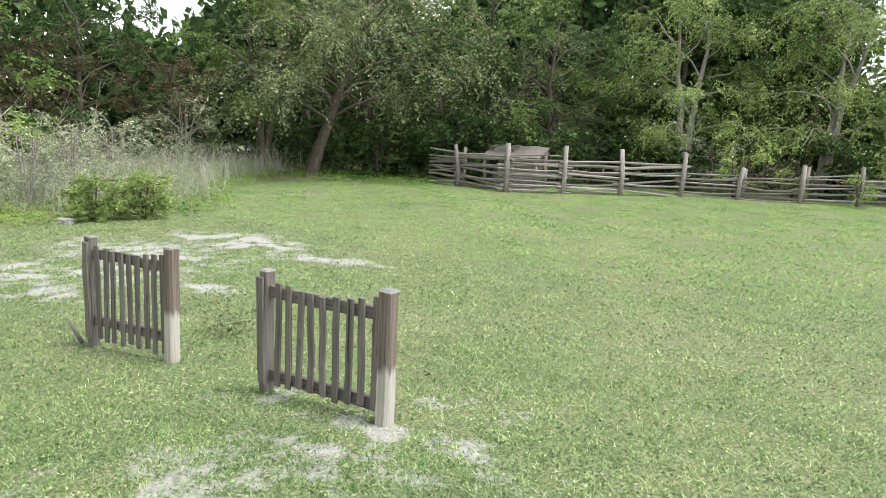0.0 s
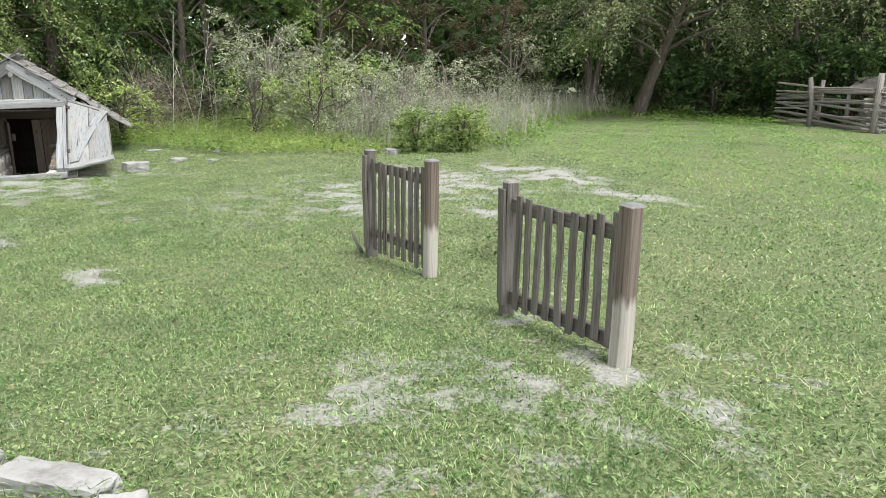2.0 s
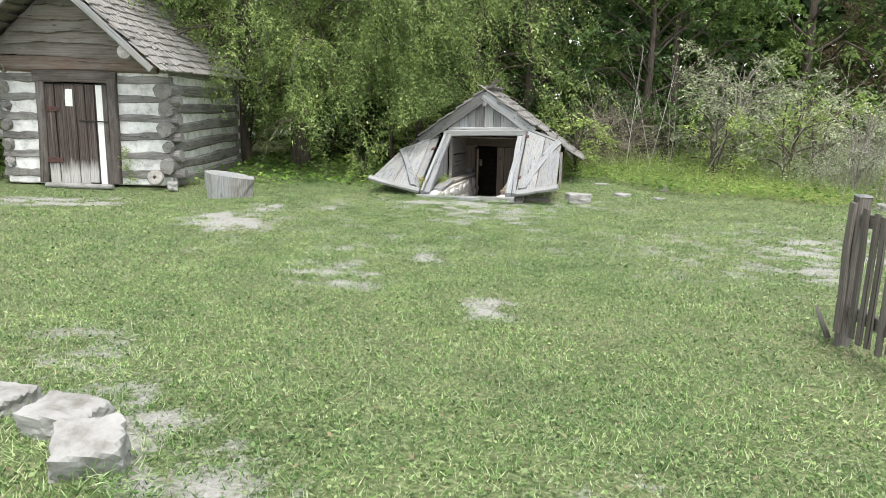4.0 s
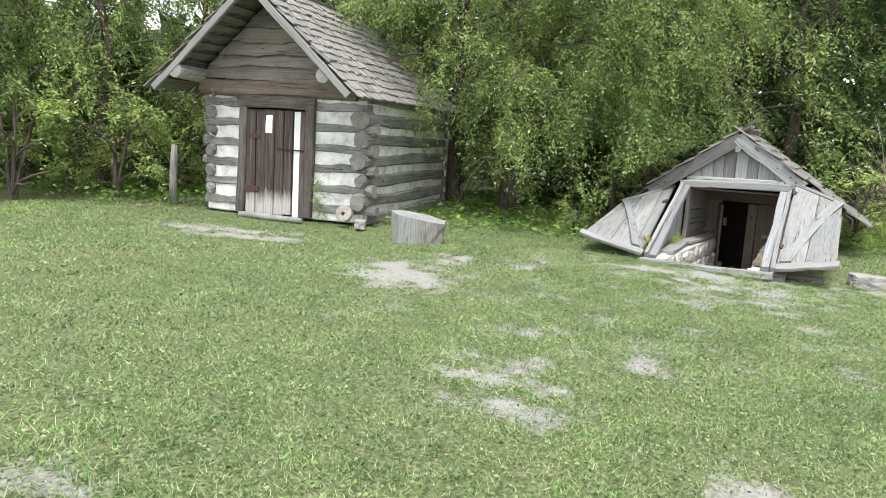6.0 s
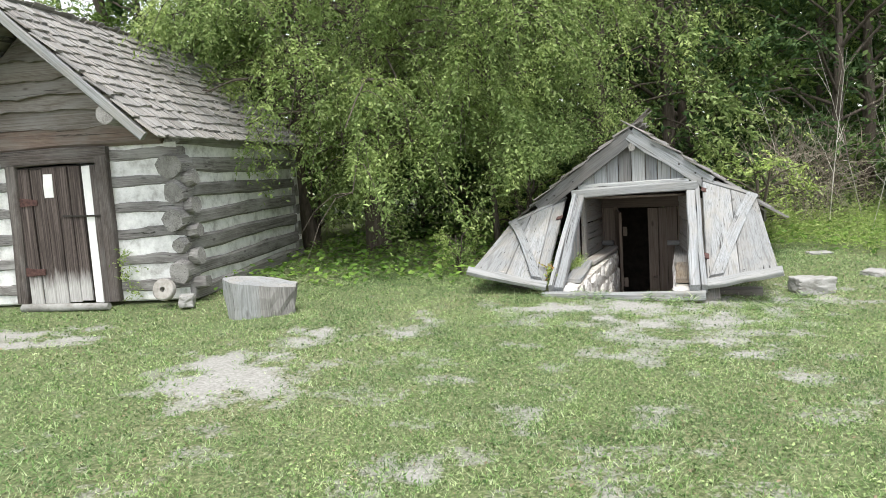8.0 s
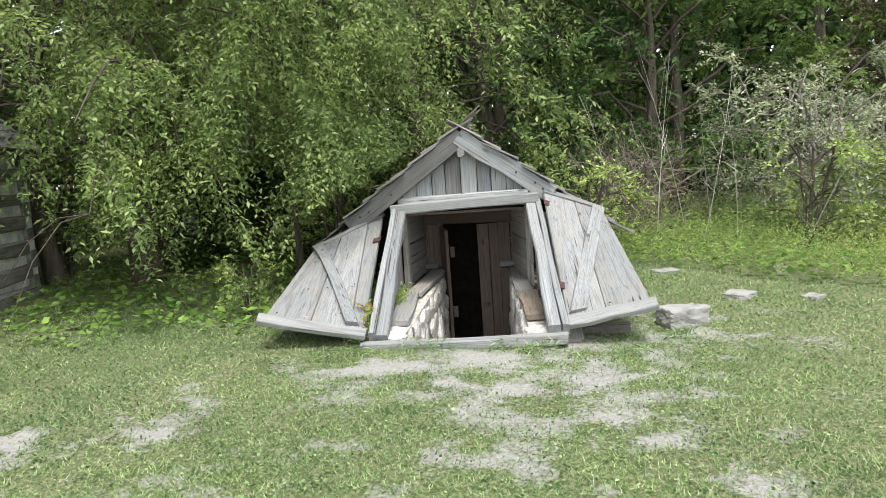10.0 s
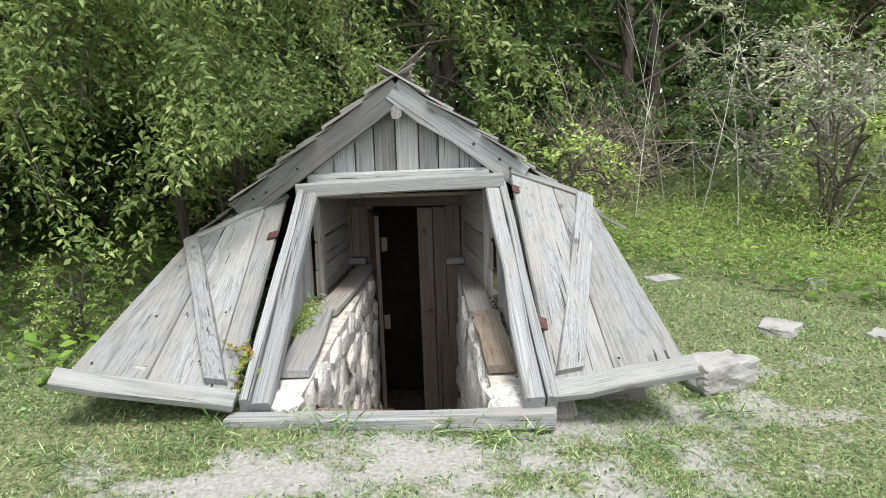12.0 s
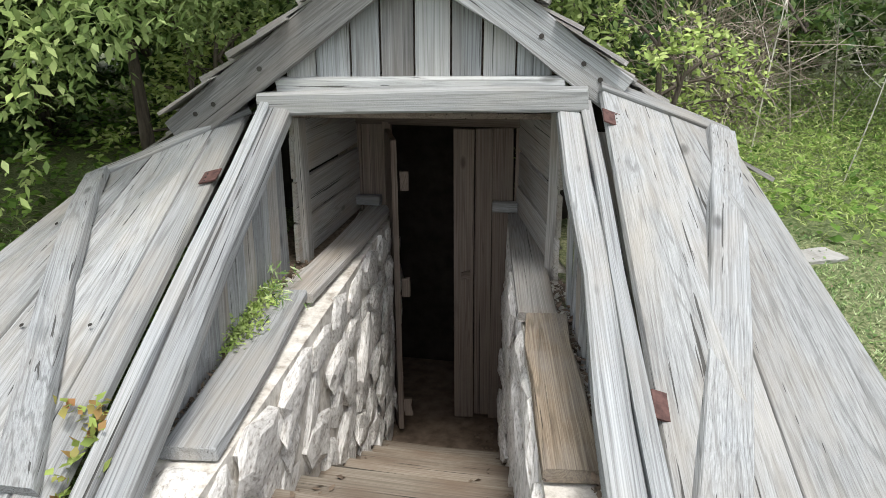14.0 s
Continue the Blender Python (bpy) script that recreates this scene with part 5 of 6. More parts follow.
    head = unit(outward[pick] + g.normal(0, 0.7, (n, 3)) + np.array([0, 0, -0.25 * droop]))
    v, f = sprays(start, head, per, twig, leaf, ratio, droop, g)
    v = clear_of_buildings(v, at)
    f = np.arange(len(v)).reshape(-1, 4)
    link("crown", mesh_np("crown", v, f, mat), tree, world_of(tree))
    return tree


def over_cellar(points):
    """True where a limb would lie on or hang before the cellar."""
    q = TO_CELLAR @ (points[:, :2] - CELLAR).T
    return bool(np.any((np.abs(q[0]) < 2.0) & (q[1] > -1.0) & (q[1] < 5.1) & (points[:, 2] < 1.3)))


def weeping_tree(name, label, at, height, reach, boughs, twigs, leaf, low, seed, trunk_r, group=""):
    """An elm whose arching boughs hang in leafy curtains, tier over tier."""
    g = np.random.default_rng(seed)
    tree = thing(name, at, label, "tree", group)
    pts = [(g.normal(0, 0.08) * (i > 0), g.normal(0, 0.08) * (i > 0), height * 0.85 * i / 6 - 0.15 * (i == 0)) for i in range(7)]
    wood_parts = [tube(pts, [trunk_r * (1.3 if i == 0 else 1) * (1 - 0.13 * i) for i in range(7)], 9, 0.08, False)]
    starts, heads = [], []
    for b in range(boughs):
        f = (b + g.uniform(0, 1)) / boughs
        az = b * 2.4 + g.normal(0, 0.35)
        out = np.array([math.cos(az), math.sin(az), 0])
        over = np.array([-out[1], out[0], 0])
        h = height * (0.28 + 0.68 * f)
        far = reach * (1 - 0.5 * f ** 2) * g.uniform(0.55, 1.1)
        tip = max(low + g.uniform(0, 0.9), h - g.uniform(1.0, 2.8))
        p0, p2 = np.array([0, 0, h * 0.8]), out * far + np.array([0, 0, tip])
        p1 = out * far * 0.75 + np.array([0, 0, h + 0.25]) + over * g.normal(0, 0.25)

        def along(q):
            q = np.asarray(q)[..., None]
            return p0 * (1 - q) ** 2 + p1 * 2 * q * (1 - q) + p2 * q ** 2
        if not over_cellar(along(np.linspace(0, 1, 9)) + np.array(at)):
            wood_parts.append(tube([Vector(p) for p in along(np.linspace(0, 1, 7))], [0.028 * (1 - f * 0.5) * (1 - 0.14 * i) + 0.003 for i in range(7)], 5, 0.05, False))
        # side branches, each with its own hanging spray
        for _ in range(6):
            q = 0.35 + 0.65 * g.uniform(0, 1) ** 0.7
            a2 = az + g.normal(0, 0.75)
            way = np.array([math.cos(a2), math.sin(a2), 0])
            size = g.uniform(0.35, 1.15)
            p = along(q)

            def branch(t):
                t = np.asarray(t)[..., None]
                return p + way * size * t + np.array([0, 0, 1.0]) * (0.22 * t - 1.0 * size * t * t)
            if not over_cellar(branch(np.linspace(0, 1, 4)) + np.array(at)):
                wood_parts.append(tube([Vector(c) for c in branch(np.linspace(0, 1, 4))], [0.011, 0.008, 0.006, 0.003], 3, 0, False))
            n = int(twigs * size * g.uniform(0.5, 1.5))
            starts.append(branch(g.uniform(0.1, 1.05, n)) + g.normal(0, 0.075, (n, 3)))
            heads.append(unit(way * 0.5 + g.normal(0, 0.42, (n, 3)) + np.array([0, 0, -0.5])))
    wv, wf = [], []
    for v, f in wood_parts:
        k = len(wv)
        wv += v
        wf += [tuple(i + k for i in q) for q in f]
    link("trunk", mesh_of("trunk", wv, wf, M_BARK, True), tree, world_of(tree))
    v, f = sprays(np.concatenate(starts), np.concatenate(heads), 11, 0.42, leaf, 0.42, 0.55, g)
    v = clear_of_buildings(v, at)
    link("crown", mesh_np("crown", v, np.arange(len(v)).reshape(-1, 4), M_LEAF), tree, world_of(tree))
    return tree


big = weeping_tree("elm_tree", "large drooping elm with fresh green leaves beside the cabin", (-18.9, -1.5, -1.28), 8.6, 4.4, 66, 30, 0.076, 0.75, 11, 0.2)
low_elm = weeping_tree("elm_tree", "drooping elm whose leafy boughs hang between cabin and cellar", (-18.7, 0.75, -1.28), 7.4, 3.1, 52, 26, 0.074, 0.6, 19, 0.05)
big2 = weeping_tree("elm_tree", "drooping green elm standing in the wood's edge", (-21.3, 2.9, -1.28), 8.2, 3.3, 36, 12, 0.11, 0.6, 12, 0.18)
roof_elm = weeping_tree("elm_tree", "green elm leaning over the back of the cabin roof", (-19.3, -2.9, -1.28), 7.4, 4.3, 46, 24, 0.08, 1.5, 23, 0.14)
mids = make_tree("hackberry_tree", "leafy mid-green tree at the wood's edge", (-24.5, -0.5, -1.3), 10.0, 3.6, 0.06, 10500, 0.17, 0.5, M_LEAF_MID, M_BARK, 13, 0.2, 20, group="wood behind the cellar", twig=0.7)
darks = make_tree("oak_tree", "dark green dense tree in the wood", (-24.0, 5.0, -1.3), 9.5, 3.6, 0.04, 11500, 0.17, 0.4, M_LEAF_DARK, M_BARK, 14, 0.2, 20, group="wood behind the cellar", twig=0.7)
greys = make_tree("mesquite_tree", "spreading grey-green tree on a leaning trunk", (-18.87, 23.95, -1.3), 9.0, 4.4, 0.3, 30000, 0.14, 0.8, M_LEAF_GREY, M_BARK, 15, 0.24, 30, (0.34, 0.1), group="trees along the meadow", twig=1.0, clump=0.85)
reds = make_tree("sumac_tree", "reddish-brown thin tree in the wood", (-27.0, 17.5, -1.3), 6.0, 2.4, 0.2, 6000, 0.14, 0.3, M_LEAF_RED, M_BARK, 16, 0.1, 14, group="wood behind the brush", twig=0.7)
multi = make_tree("cedar_elm", "many-stemmed green tree at the meadow's end", (-21.4, 24.0, -1.3), 8.5, 3.2, 0.3, 14000, 0.13, 0.4, M_LEAF_MID, M_BARK, 17, 0.3, 20, (0, 0), 4, group="trees along the meadow", twig=0.7)
pale = make_tree("pale_tree", "light green tree with bare pale limbs behind the fence", (-5.9, 33.6, -1.3), 9.0, 3.8, 0.12, 22000, 0.13, 0.7, M_LEAF, M_BARK_PALE, 18, 0.3, 20, (0.05, 0), 2, "tree", group="trees behind the fence", twig=0.9, clump=0.7)


def again(tree, x, y, size, turn, label=""):
    t = copy_thing(tree, pose(x, y, zg(x, y) - 0.03, 0, 0, turn) @ Matrix.Diagonal((size, size, size * (0.92 + 0.16 * ((turn * 7) % 10) / 10), 1)))
    if label:
        t["label"] = label
    return t


for kind_of, spots in ((mids, ((-22.8, 8.6, 0.85), (-22.5, -4.8, 1.0), (-26.5, 9.0, 1.05), (-19.0, -9.5, 0.72), (-25.0, 13.5, 1.0), (-14.5, 31.5, 1.05), (-17.5, -12.0, 0.55), (-15.0, -15.0, 1.0), (-12.0, -14.5, 1.0), (-9.5, -16.5, 1.0), (-1.0, 37.5, 1.1), (6.5, 39.0, 1.1))),
                       (darks, ((-26.5, 4.8, 0.9), (-25.5, 18.5, 0.75), (-15.6, 29.0, 0.8), (-11.5, 31.8, 0.9), (-18.5, 27.5, 0.95), (-7.0, 37.5, 1.0), (-3.4, 38.5, 1.0), (-22.6, 4.4, 0.85), (-21.8, 7.6, 0.7), (-23.5, 29.5, 1.1))),
                       (greys, ((-13.8, 33.5, 0.95), (8.0, 36.5, 0.9))),
                       (reds, ((-24.8, 16.0, 0.8), (-23.5, 21.0, 0.9))),
                       (multi, ((-20.5, -6.8, 0.9),)),
                       (pale, ((-0.6, 34.6, 0.95), (4.6, 37.0, 0.9))),
                       (big2, ((-23.5, -2.6, 1.0), (-18.2, -7.9, 0.75), (-15.8, -9.6, 0.8), (-13.4, -11.2, 0.85)))):
    for i, (x, y, k) in enumerate(spots):
        again(kind_of, x, y, k, (x * 37 + y * 61) % 360)

# bushes
bush = make_tree("bush", "leafy green bush at the edge of the brush", (-18.3, 5.1, -1.26), 1.5, 0.75, 0.05, 2200, 0.07, 0.3, M_WEED, M_BARK, 31, 0.03, 14, (0, 0), 3, "bush", 10, 0.3, 0.5, "bushes")
dusk = make_tree("bush", "dark green bush in the shade of the trees", (-15.8, 27.9, -1.26), 1.35, 0.8, 0.02, 2200, 0.10, 0.2, M_LEAF_DARK, M_BARK, 32, 0.03, 14, (0, 0), 3, "bush", 10, 0.3, 0.55, "bushes")
silver = make_tree("bush", "pale grey-green bush with grey stems in the brush", (-18.2, 8.8, -1.26), 2.7, 1.3, 0.12, 4200, 0.08, 0.3, M_PALEWEED, M_BARK_PALE, 33, 0.04, 18, (0, 0), 5, "bush", 10, 0.35, 0.5, "bushes")
broad = make_tree("bush", "fresh green bush with broad leaves at the lawn's edge", (-13.35, 10.1, zg(-13.35, 10.1)), 0.95, 0.5, 0.02, 2600, 0.075, 0.2, M_LEAF, M_BARK, 34, 0.02, 16, (0, 0), 4, "bush", 8, 0.2, 0.6, "bushes", 0.8)
for kind_of, spots in ((broad, ((-13.15, 11.2, 1.1), (-14.3, 12.4, 0.8))), (bush, ((-20.5, -3.2, 1.3), (-18.9, 1.2, 1.1), (-15.7, 0.4, 0.45), (-16.0, -7.9, 0.8), (-17.2, -8.6, 1.2), (-14.8, -9.4, 0.9), (2.2, 32.8, 1.6), (5.0, 33.6, 1.6), (-3.4, 31.2, 1.5), (-1.3, 31.6, 1.0), (-15.6, -11.5, 1.1), (-18.7, 4.4, 0.9), (-17.4, 8.0, 1.1), (-16.9, 9.4, 1.2), (-18.0, 10.6, 1.4), (-14.6, -8.2, 1.3), (-13.2, -9.2, 1.4), (-16.4, -9.0, 1.6), (0.9, 31.2, 0.8))),
                       (dusk, ((-17.4, 27.4, 1.9), (-14.2, 28.2, 2.2), (-19.8, 26.6, 1.8), (-17.0, 26.2, 1.6), (-15.0, 27.6, 1.8), (-13.0, 28.6, 1.7), (-19.4, 25.3, 1.4), (-21.0, -1.0, 1.3), (-20.6, 0.8, 1.2), (-22.0, 4.0, 1.5), (-21.5, 6.5, 1.5), (-16.3, 28.4, 2.2), (-11.2, 30.4, 2.0), (-7.9, 33.2, 1.7), (-6.0, 33.6, 1.6), (-19.8, -5.0, 1.5), (0.5, 34.2, 2.0), (-9.6, 32.6, 1.8), (-23.0, 27.2, 1.8))),
                       (silver, ((-20.4, 9.4, 1.1), (-15.6, 10.2, 0.75), (-16.8, 12.0, 0.8), (-20.3, 11.5, 1.0), (-18.5, 14.5, 0.9), (-22.0, 20.3, 1.1), (-4.4, 33.2, 0.9)))):
    for x, y, k in spots:
        again(kind_of, x, y, k, (x * 53 + y * 29) % 360)


# ---- plant cover that nobody could count ----
def in_brush(x, y):
    """Behind the ragged line where the mown lawn ends."""
    ex = np.interp(y, [3.8, 5.2, 6.1, 8.0, 10.0, 12.5, 14.0, 17.0, 20.0, 22.5, 24.5, 27.5], [-17.6, -16.8, -15.1, -13.7, -13.2, -13.0, -13.6, -16.5, -18.0, -19.2, -18.0, -15.0])
    return (x < ex + 0.25 * np.sin(y * 3.1) + 0.15 * np.sin(y * 7.7)) & (y > 3.8) & (y < 28)


def scatter(n, x0, x1, y0, y1, test, g):
    x, y = g.uniform(x0, x1, n), g.uniform(y0, y1, n)
    k = test(x, y)
    return x[k], y[k]


def stuff(name, v, f, mat, label, category):
    return tagged(link(name, mesh_np(name, v, f, mat)), label, category, kind="stuff")


def cabin_or_cellar(x, y):
    q = TO_CELLAR @ np.stack([x - CELLAR[0], y - CELLAR[1]])
    cab = (x < CX + 0.05) & (x > CXB) & (y > CY0) & (y < CY1)
    cel = (np.abs(q[0]) < 0.95) & (q[1] > -0.12) & (q[1] < 5.2)
    return cab | cel


def tall_weeds():
    g = np.random.default_rng(51)
    x, y = scatter(17000, -24, -12.5, 3.5, 26, in_brush, g)
    x2, y2 = scatter(6500, -19.5, -13.0, 3.8, 9.5, in_brush, g)
    x, y = np.concatenate([x, x2]), np.concatenate([y, y2])
    n = len(x)
    hgt = g.uniform(0.15, 0.85, n) * (0.55 + 0.75 * np.clip((-x - 13.5) / 4, 0, 1))
    start = np.stack([x, y, ground_z(x, y) + 0.05], 1)
    head = unit(np.stack([g.normal(0, 0.5, n), g.normal(0, 0.5, n), np.ones(n)], 1)) * hgt[:, None]
    v, f = sprays(start, head, 7, 1.0, 0.05, 0.2, 0.25, g)
    stuff("tall_weeds", v, f, M_WEED, "tall yellow-green weeds along the lawn's edge", "weeds")
    x, y = scatter(8500, -23, -12.5, 8.8, 24, lambda a, b: in_brush(a + 1.0, b), g)
    n = len(x)
    start = np.stack([x, y, ground_z(x, y) + 0.1], 1)
    head = unit(np.stack([g.normal(0, 0.3, n), g.normal(0, 0.3, n), np.ones(n)], 1)) * (g.uniform(0.4, 1.35, n) * (0.7 + 0.6 * rough_noise(x, y, 0.7, 9)))[:, None]
    v, f = sprays(start, head, 9, 1.0, 0.065, 0.25, 0.15, g)
    stuff("pale_weeds", v, f, M_PALEWEED, "pale grey-green weeds gone to seed in the brush", "weeds")
    # dry stems
    x, y = scatter(5200, -22, -12.5, 9.3, 24, lambda a, b: in_brush(a + 0.4, b) & (np.sin(a * 1.3 + 2) * np.sin(b * 0.9) > -0.35), g)
    n = len(x)
    h = g.uniform(0.45, 1.45, n)
    parts = []
    base = np.stack([x, y, ground_z(x, y)], 1)
    lean = np.stack([g.normal(0, 0.22, n), g.normal(0, 0.22, n), np.ones(n)], 1)
    for s in range(6):
        if s == 0:
            b0, t0 = base, base + lean * h[:, None]
        else:
            q = g.uniform(0.3, 0.9, n)[:, None]
            b0 = base + lean * h[:, None] * q
            t0 = b0 + unit(g.normal(0, 1, (n, 3)) + np.array([0, 0, 0.9])) * (h * g.uniform(0.15, 0.4, n))[:, None]
        a = g.uniform(0, 6.28, n)
        w = np.stack([np.cos(a), np.sin(a), 0 * a], 1) * (0.005 if s == 0 else 0.003)
        v = np.stack([b0 - w, b0 + w, t0], 1).reshape(-1, 3)
        parts.append((v, np.arange(3 * n).reshape(-1, 3)))
    v, f = join(parts)
    stuff("dry_stems", v, f, M_DRY, "tangle of dry grey weed stems in the brush", "weeds")


def dead_brush():
    g = np.random.default_rng(53)
    parts = []
    for cx, cy, r, n in ((-19.6, 6.0, 0.8, 700), (-20.6, 7.0, 0.9, 500), (-21.0, 15.0, 1.0, 260), (-2.0, 32.6, 1.2, 300)):
        p = np.stack([g.normal(cx, r * 0.5, n), g.normal(cy, r * 0.5, n), g.uniform(-1.2, 0.1, n)], 1)
        d = unit(g.normal(0, 1, (n, 3)) + np.array([0, 0, 0.5])) * g.uniform(0.4, 1.1, (n, 1))
        a = unit(g.normal(0, 1, (n, 3))) * 0.006
        mid = p + d * 0.5 + g.normal(0, 0.06, (n, 3))
        v = np.stack([p - a, p + a, mid + a * 0.8, mid - a * 0.8], 1).reshape(-1, 3)
        parts.append((v, np.arange(4 * n).reshape(-1, 4)))
        v = np.stack([mid - a * 0.8, mid + a * 0.8, p + d + a * 0.3, p + d - a * 0.3], 1).reshape(-1, 3)
        parts.append((v, np.arange(4 * n).reshape(-1, 4)))
    v, f = join(parts)
    stuff("dead_twigs", v, f, M_TWIG, "heaps of dead brown twigs in the brush", "brush")


def bare_saplings():
    """Tall pale leafless stems that stand out of the brush."""
    g = np.random.default_rng(57)
    verts, faces = [], []
    for _ in range(30):
        y = g.uniform(5.8, 12.5)
        x = g.uniform(-20.5, -16.4)
        h = g.uniform(1.5, 3.3)
        base = np.array([x, y, zg(x, y) - 0.03])
        lean = np.array([g.normal(0, 0.28), g.normal(0, 0.28), 1.0])
        bend = g.normal(0, 0.12, 3) * np.array([1, 1, 0])
        stems = [[base + lean * h * q + bend * h * q * q for q in np.linspace(0, 1, 5)]]
        for _ in range(6):
            q = g.uniform(0.3, 0.9)
            p = base + lean * h * q + bend * h * q * q
            d = unit(g.normal(0, 1, 3) * np.array([1, 1, 0.4]) + np.array([0, 0, 0.9])) * h * g.uniform(0.12, 0.34)
            stems.append([p, p + d * 0.5 + g.normal(0, 0.02, 3), p + d])
        for i, st in enumerate(stems):
            r = (0.011 if i == 0 else 0.005) * g.uniform(0.7, 1.2)
            v, f = tube(st, [r * (1 - 0.75 * j / (len(st) - 1)) for j in range(len(st))], 4, 0, False)
            k = len(verts)
            verts += v
            faces += [tuple(a + k for a in q) for q in f]
    stuff("bare_saplings", [tuple(v) for v in verts], faces, M_DRY, "tall pale leafless stems standing in the brush", "brush")


def ground_cover():
    g = np.random.default_rng(52)

    def test(a, b):
        shade = (a < -14.9 + 0.25 * np.sin(b * 4)) & (b > -2.8) & (b < 1.9)
        left = (a < -14.0 - 0.1 * b * 0 + 0.2 * np.sin(b * 3)) & (b < -6.6)
        fence = (b > 24.0 - 0.28 * np.abs(a + 12) + 0.3 * np.sin(a * 2)) & (a < -13.5) & (b > 22)
        return (shade | left | fence | (in_brush(a, b))) & ~cabin_or_cellar(a, b)
    x, y = scatter(58000, -26, -12.5, -13, 30, test, g)
    n = len(x)
    pos = np.stack([x, y, ground_z(x, y) + g.uniform(0.02, 0.2, n)], 1)
    a = g.uniform(0, 6.28, n)
    axis = unit(np.stack([np.cos(a), np.sin(a), g.normal(0, 0.3, n)], 1))
    nor = unit(g.normal(0, 0.4, (n, 3)) + np.array([0, 0, 1.0]))
    v, f = leaf_quads(pos, axis, nor, g.uniform(0.05, 0.13, n), 0.7)
    stuff("ground_cover", v, f, M_MAT, "low green leafy ground cover in the shade", "ground cover")


def far_woods():
    g = np.random.default_rng(54)
    n = 95000
    t = np.where(g.uniform(0, 1, n) < 0.4, g.uniform(0.62, 1, n), g.uniform(0, 1, n))
    px = np.interp(t, [0, 0.22, 0.5, 0.72, 1.0], [-8, -28, -29, -22, 14])
    py = np.interp(t, [0, 0.22, 0.5, 0.72, 1.0], [-21, -4, 20, 36, 41])
    away = g.uniform(0, 7, n)
    ang = np.interp(t, [0, 0.5, 0.72, 1.0], [3.6, 3.0, 2.2, 1.6])
    top = 10.5 + 2.0 * np.sin(t * 40) + 1.5 * np.sin(t * 93)
    top = top * np.where(np.abs(t - 0.56) < 0.025, 0.5, np.where(np.abs(t - 0.91) < 0.012, 0.5, np.where(np.abs(t - 0.13) < 0.05, 0.45, 1.0)))
    z = -1.2 + g.uniform(0, 1, n) ** 0.8 * top
    pos = np.stack([px + np.cos(ang) * away + g.normal(0, 0.8, n), py + np.sin(ang) * away + g.normal(0, 0.8, n), z], 1)
    axis = unit(g.normal(0, 1, (n, 3)))
    v, f = leaf_quads(pos, axis, unit(g.normal(0, 1, (n, 3))), g.uniform(0.35, 0.95, n), 0.62)
    stuff("far_woods", v, f, M_LEAF_DARK, "dark far woods closing the view", "woods")


PATH_LINE = ((-0.2, 0.7), (-0.9, 2.0), (-5.4, 1.7), (-8.5, 1.6), (-12.3, 2.5))


def path_distance(x, y):
    best = np.full(x.shape, 1e9)
    for (ax, ay), (bx, by) in zip(PATH_LINE[:-1], PATH_LINE[1:]):
        dx, dy = bx - ax, by - ay
        t = np.clip(((x - ax) * dx + (y - ay) * dy) / (dx * dx + dy * dy), 0, 1)
        best = np.minimum(best, np.hypot(x - ax - t * dx, y - ay - t * dy))
    return best


def turf_noise(x, y):
    return 0.5 + 0.25 * np.sin(x * 2.1 + 1.3 * np.sin(y * 1.7)) * np.sin(y * 2.6 + 1.1 * np.sin(x * 1.3)) + 0.25 * np.sin(x * 6.3 + 2 * np.sin(y * 4.1)) * np.sin(y * 7.1 + 2 * np.sin(x * 5.2))


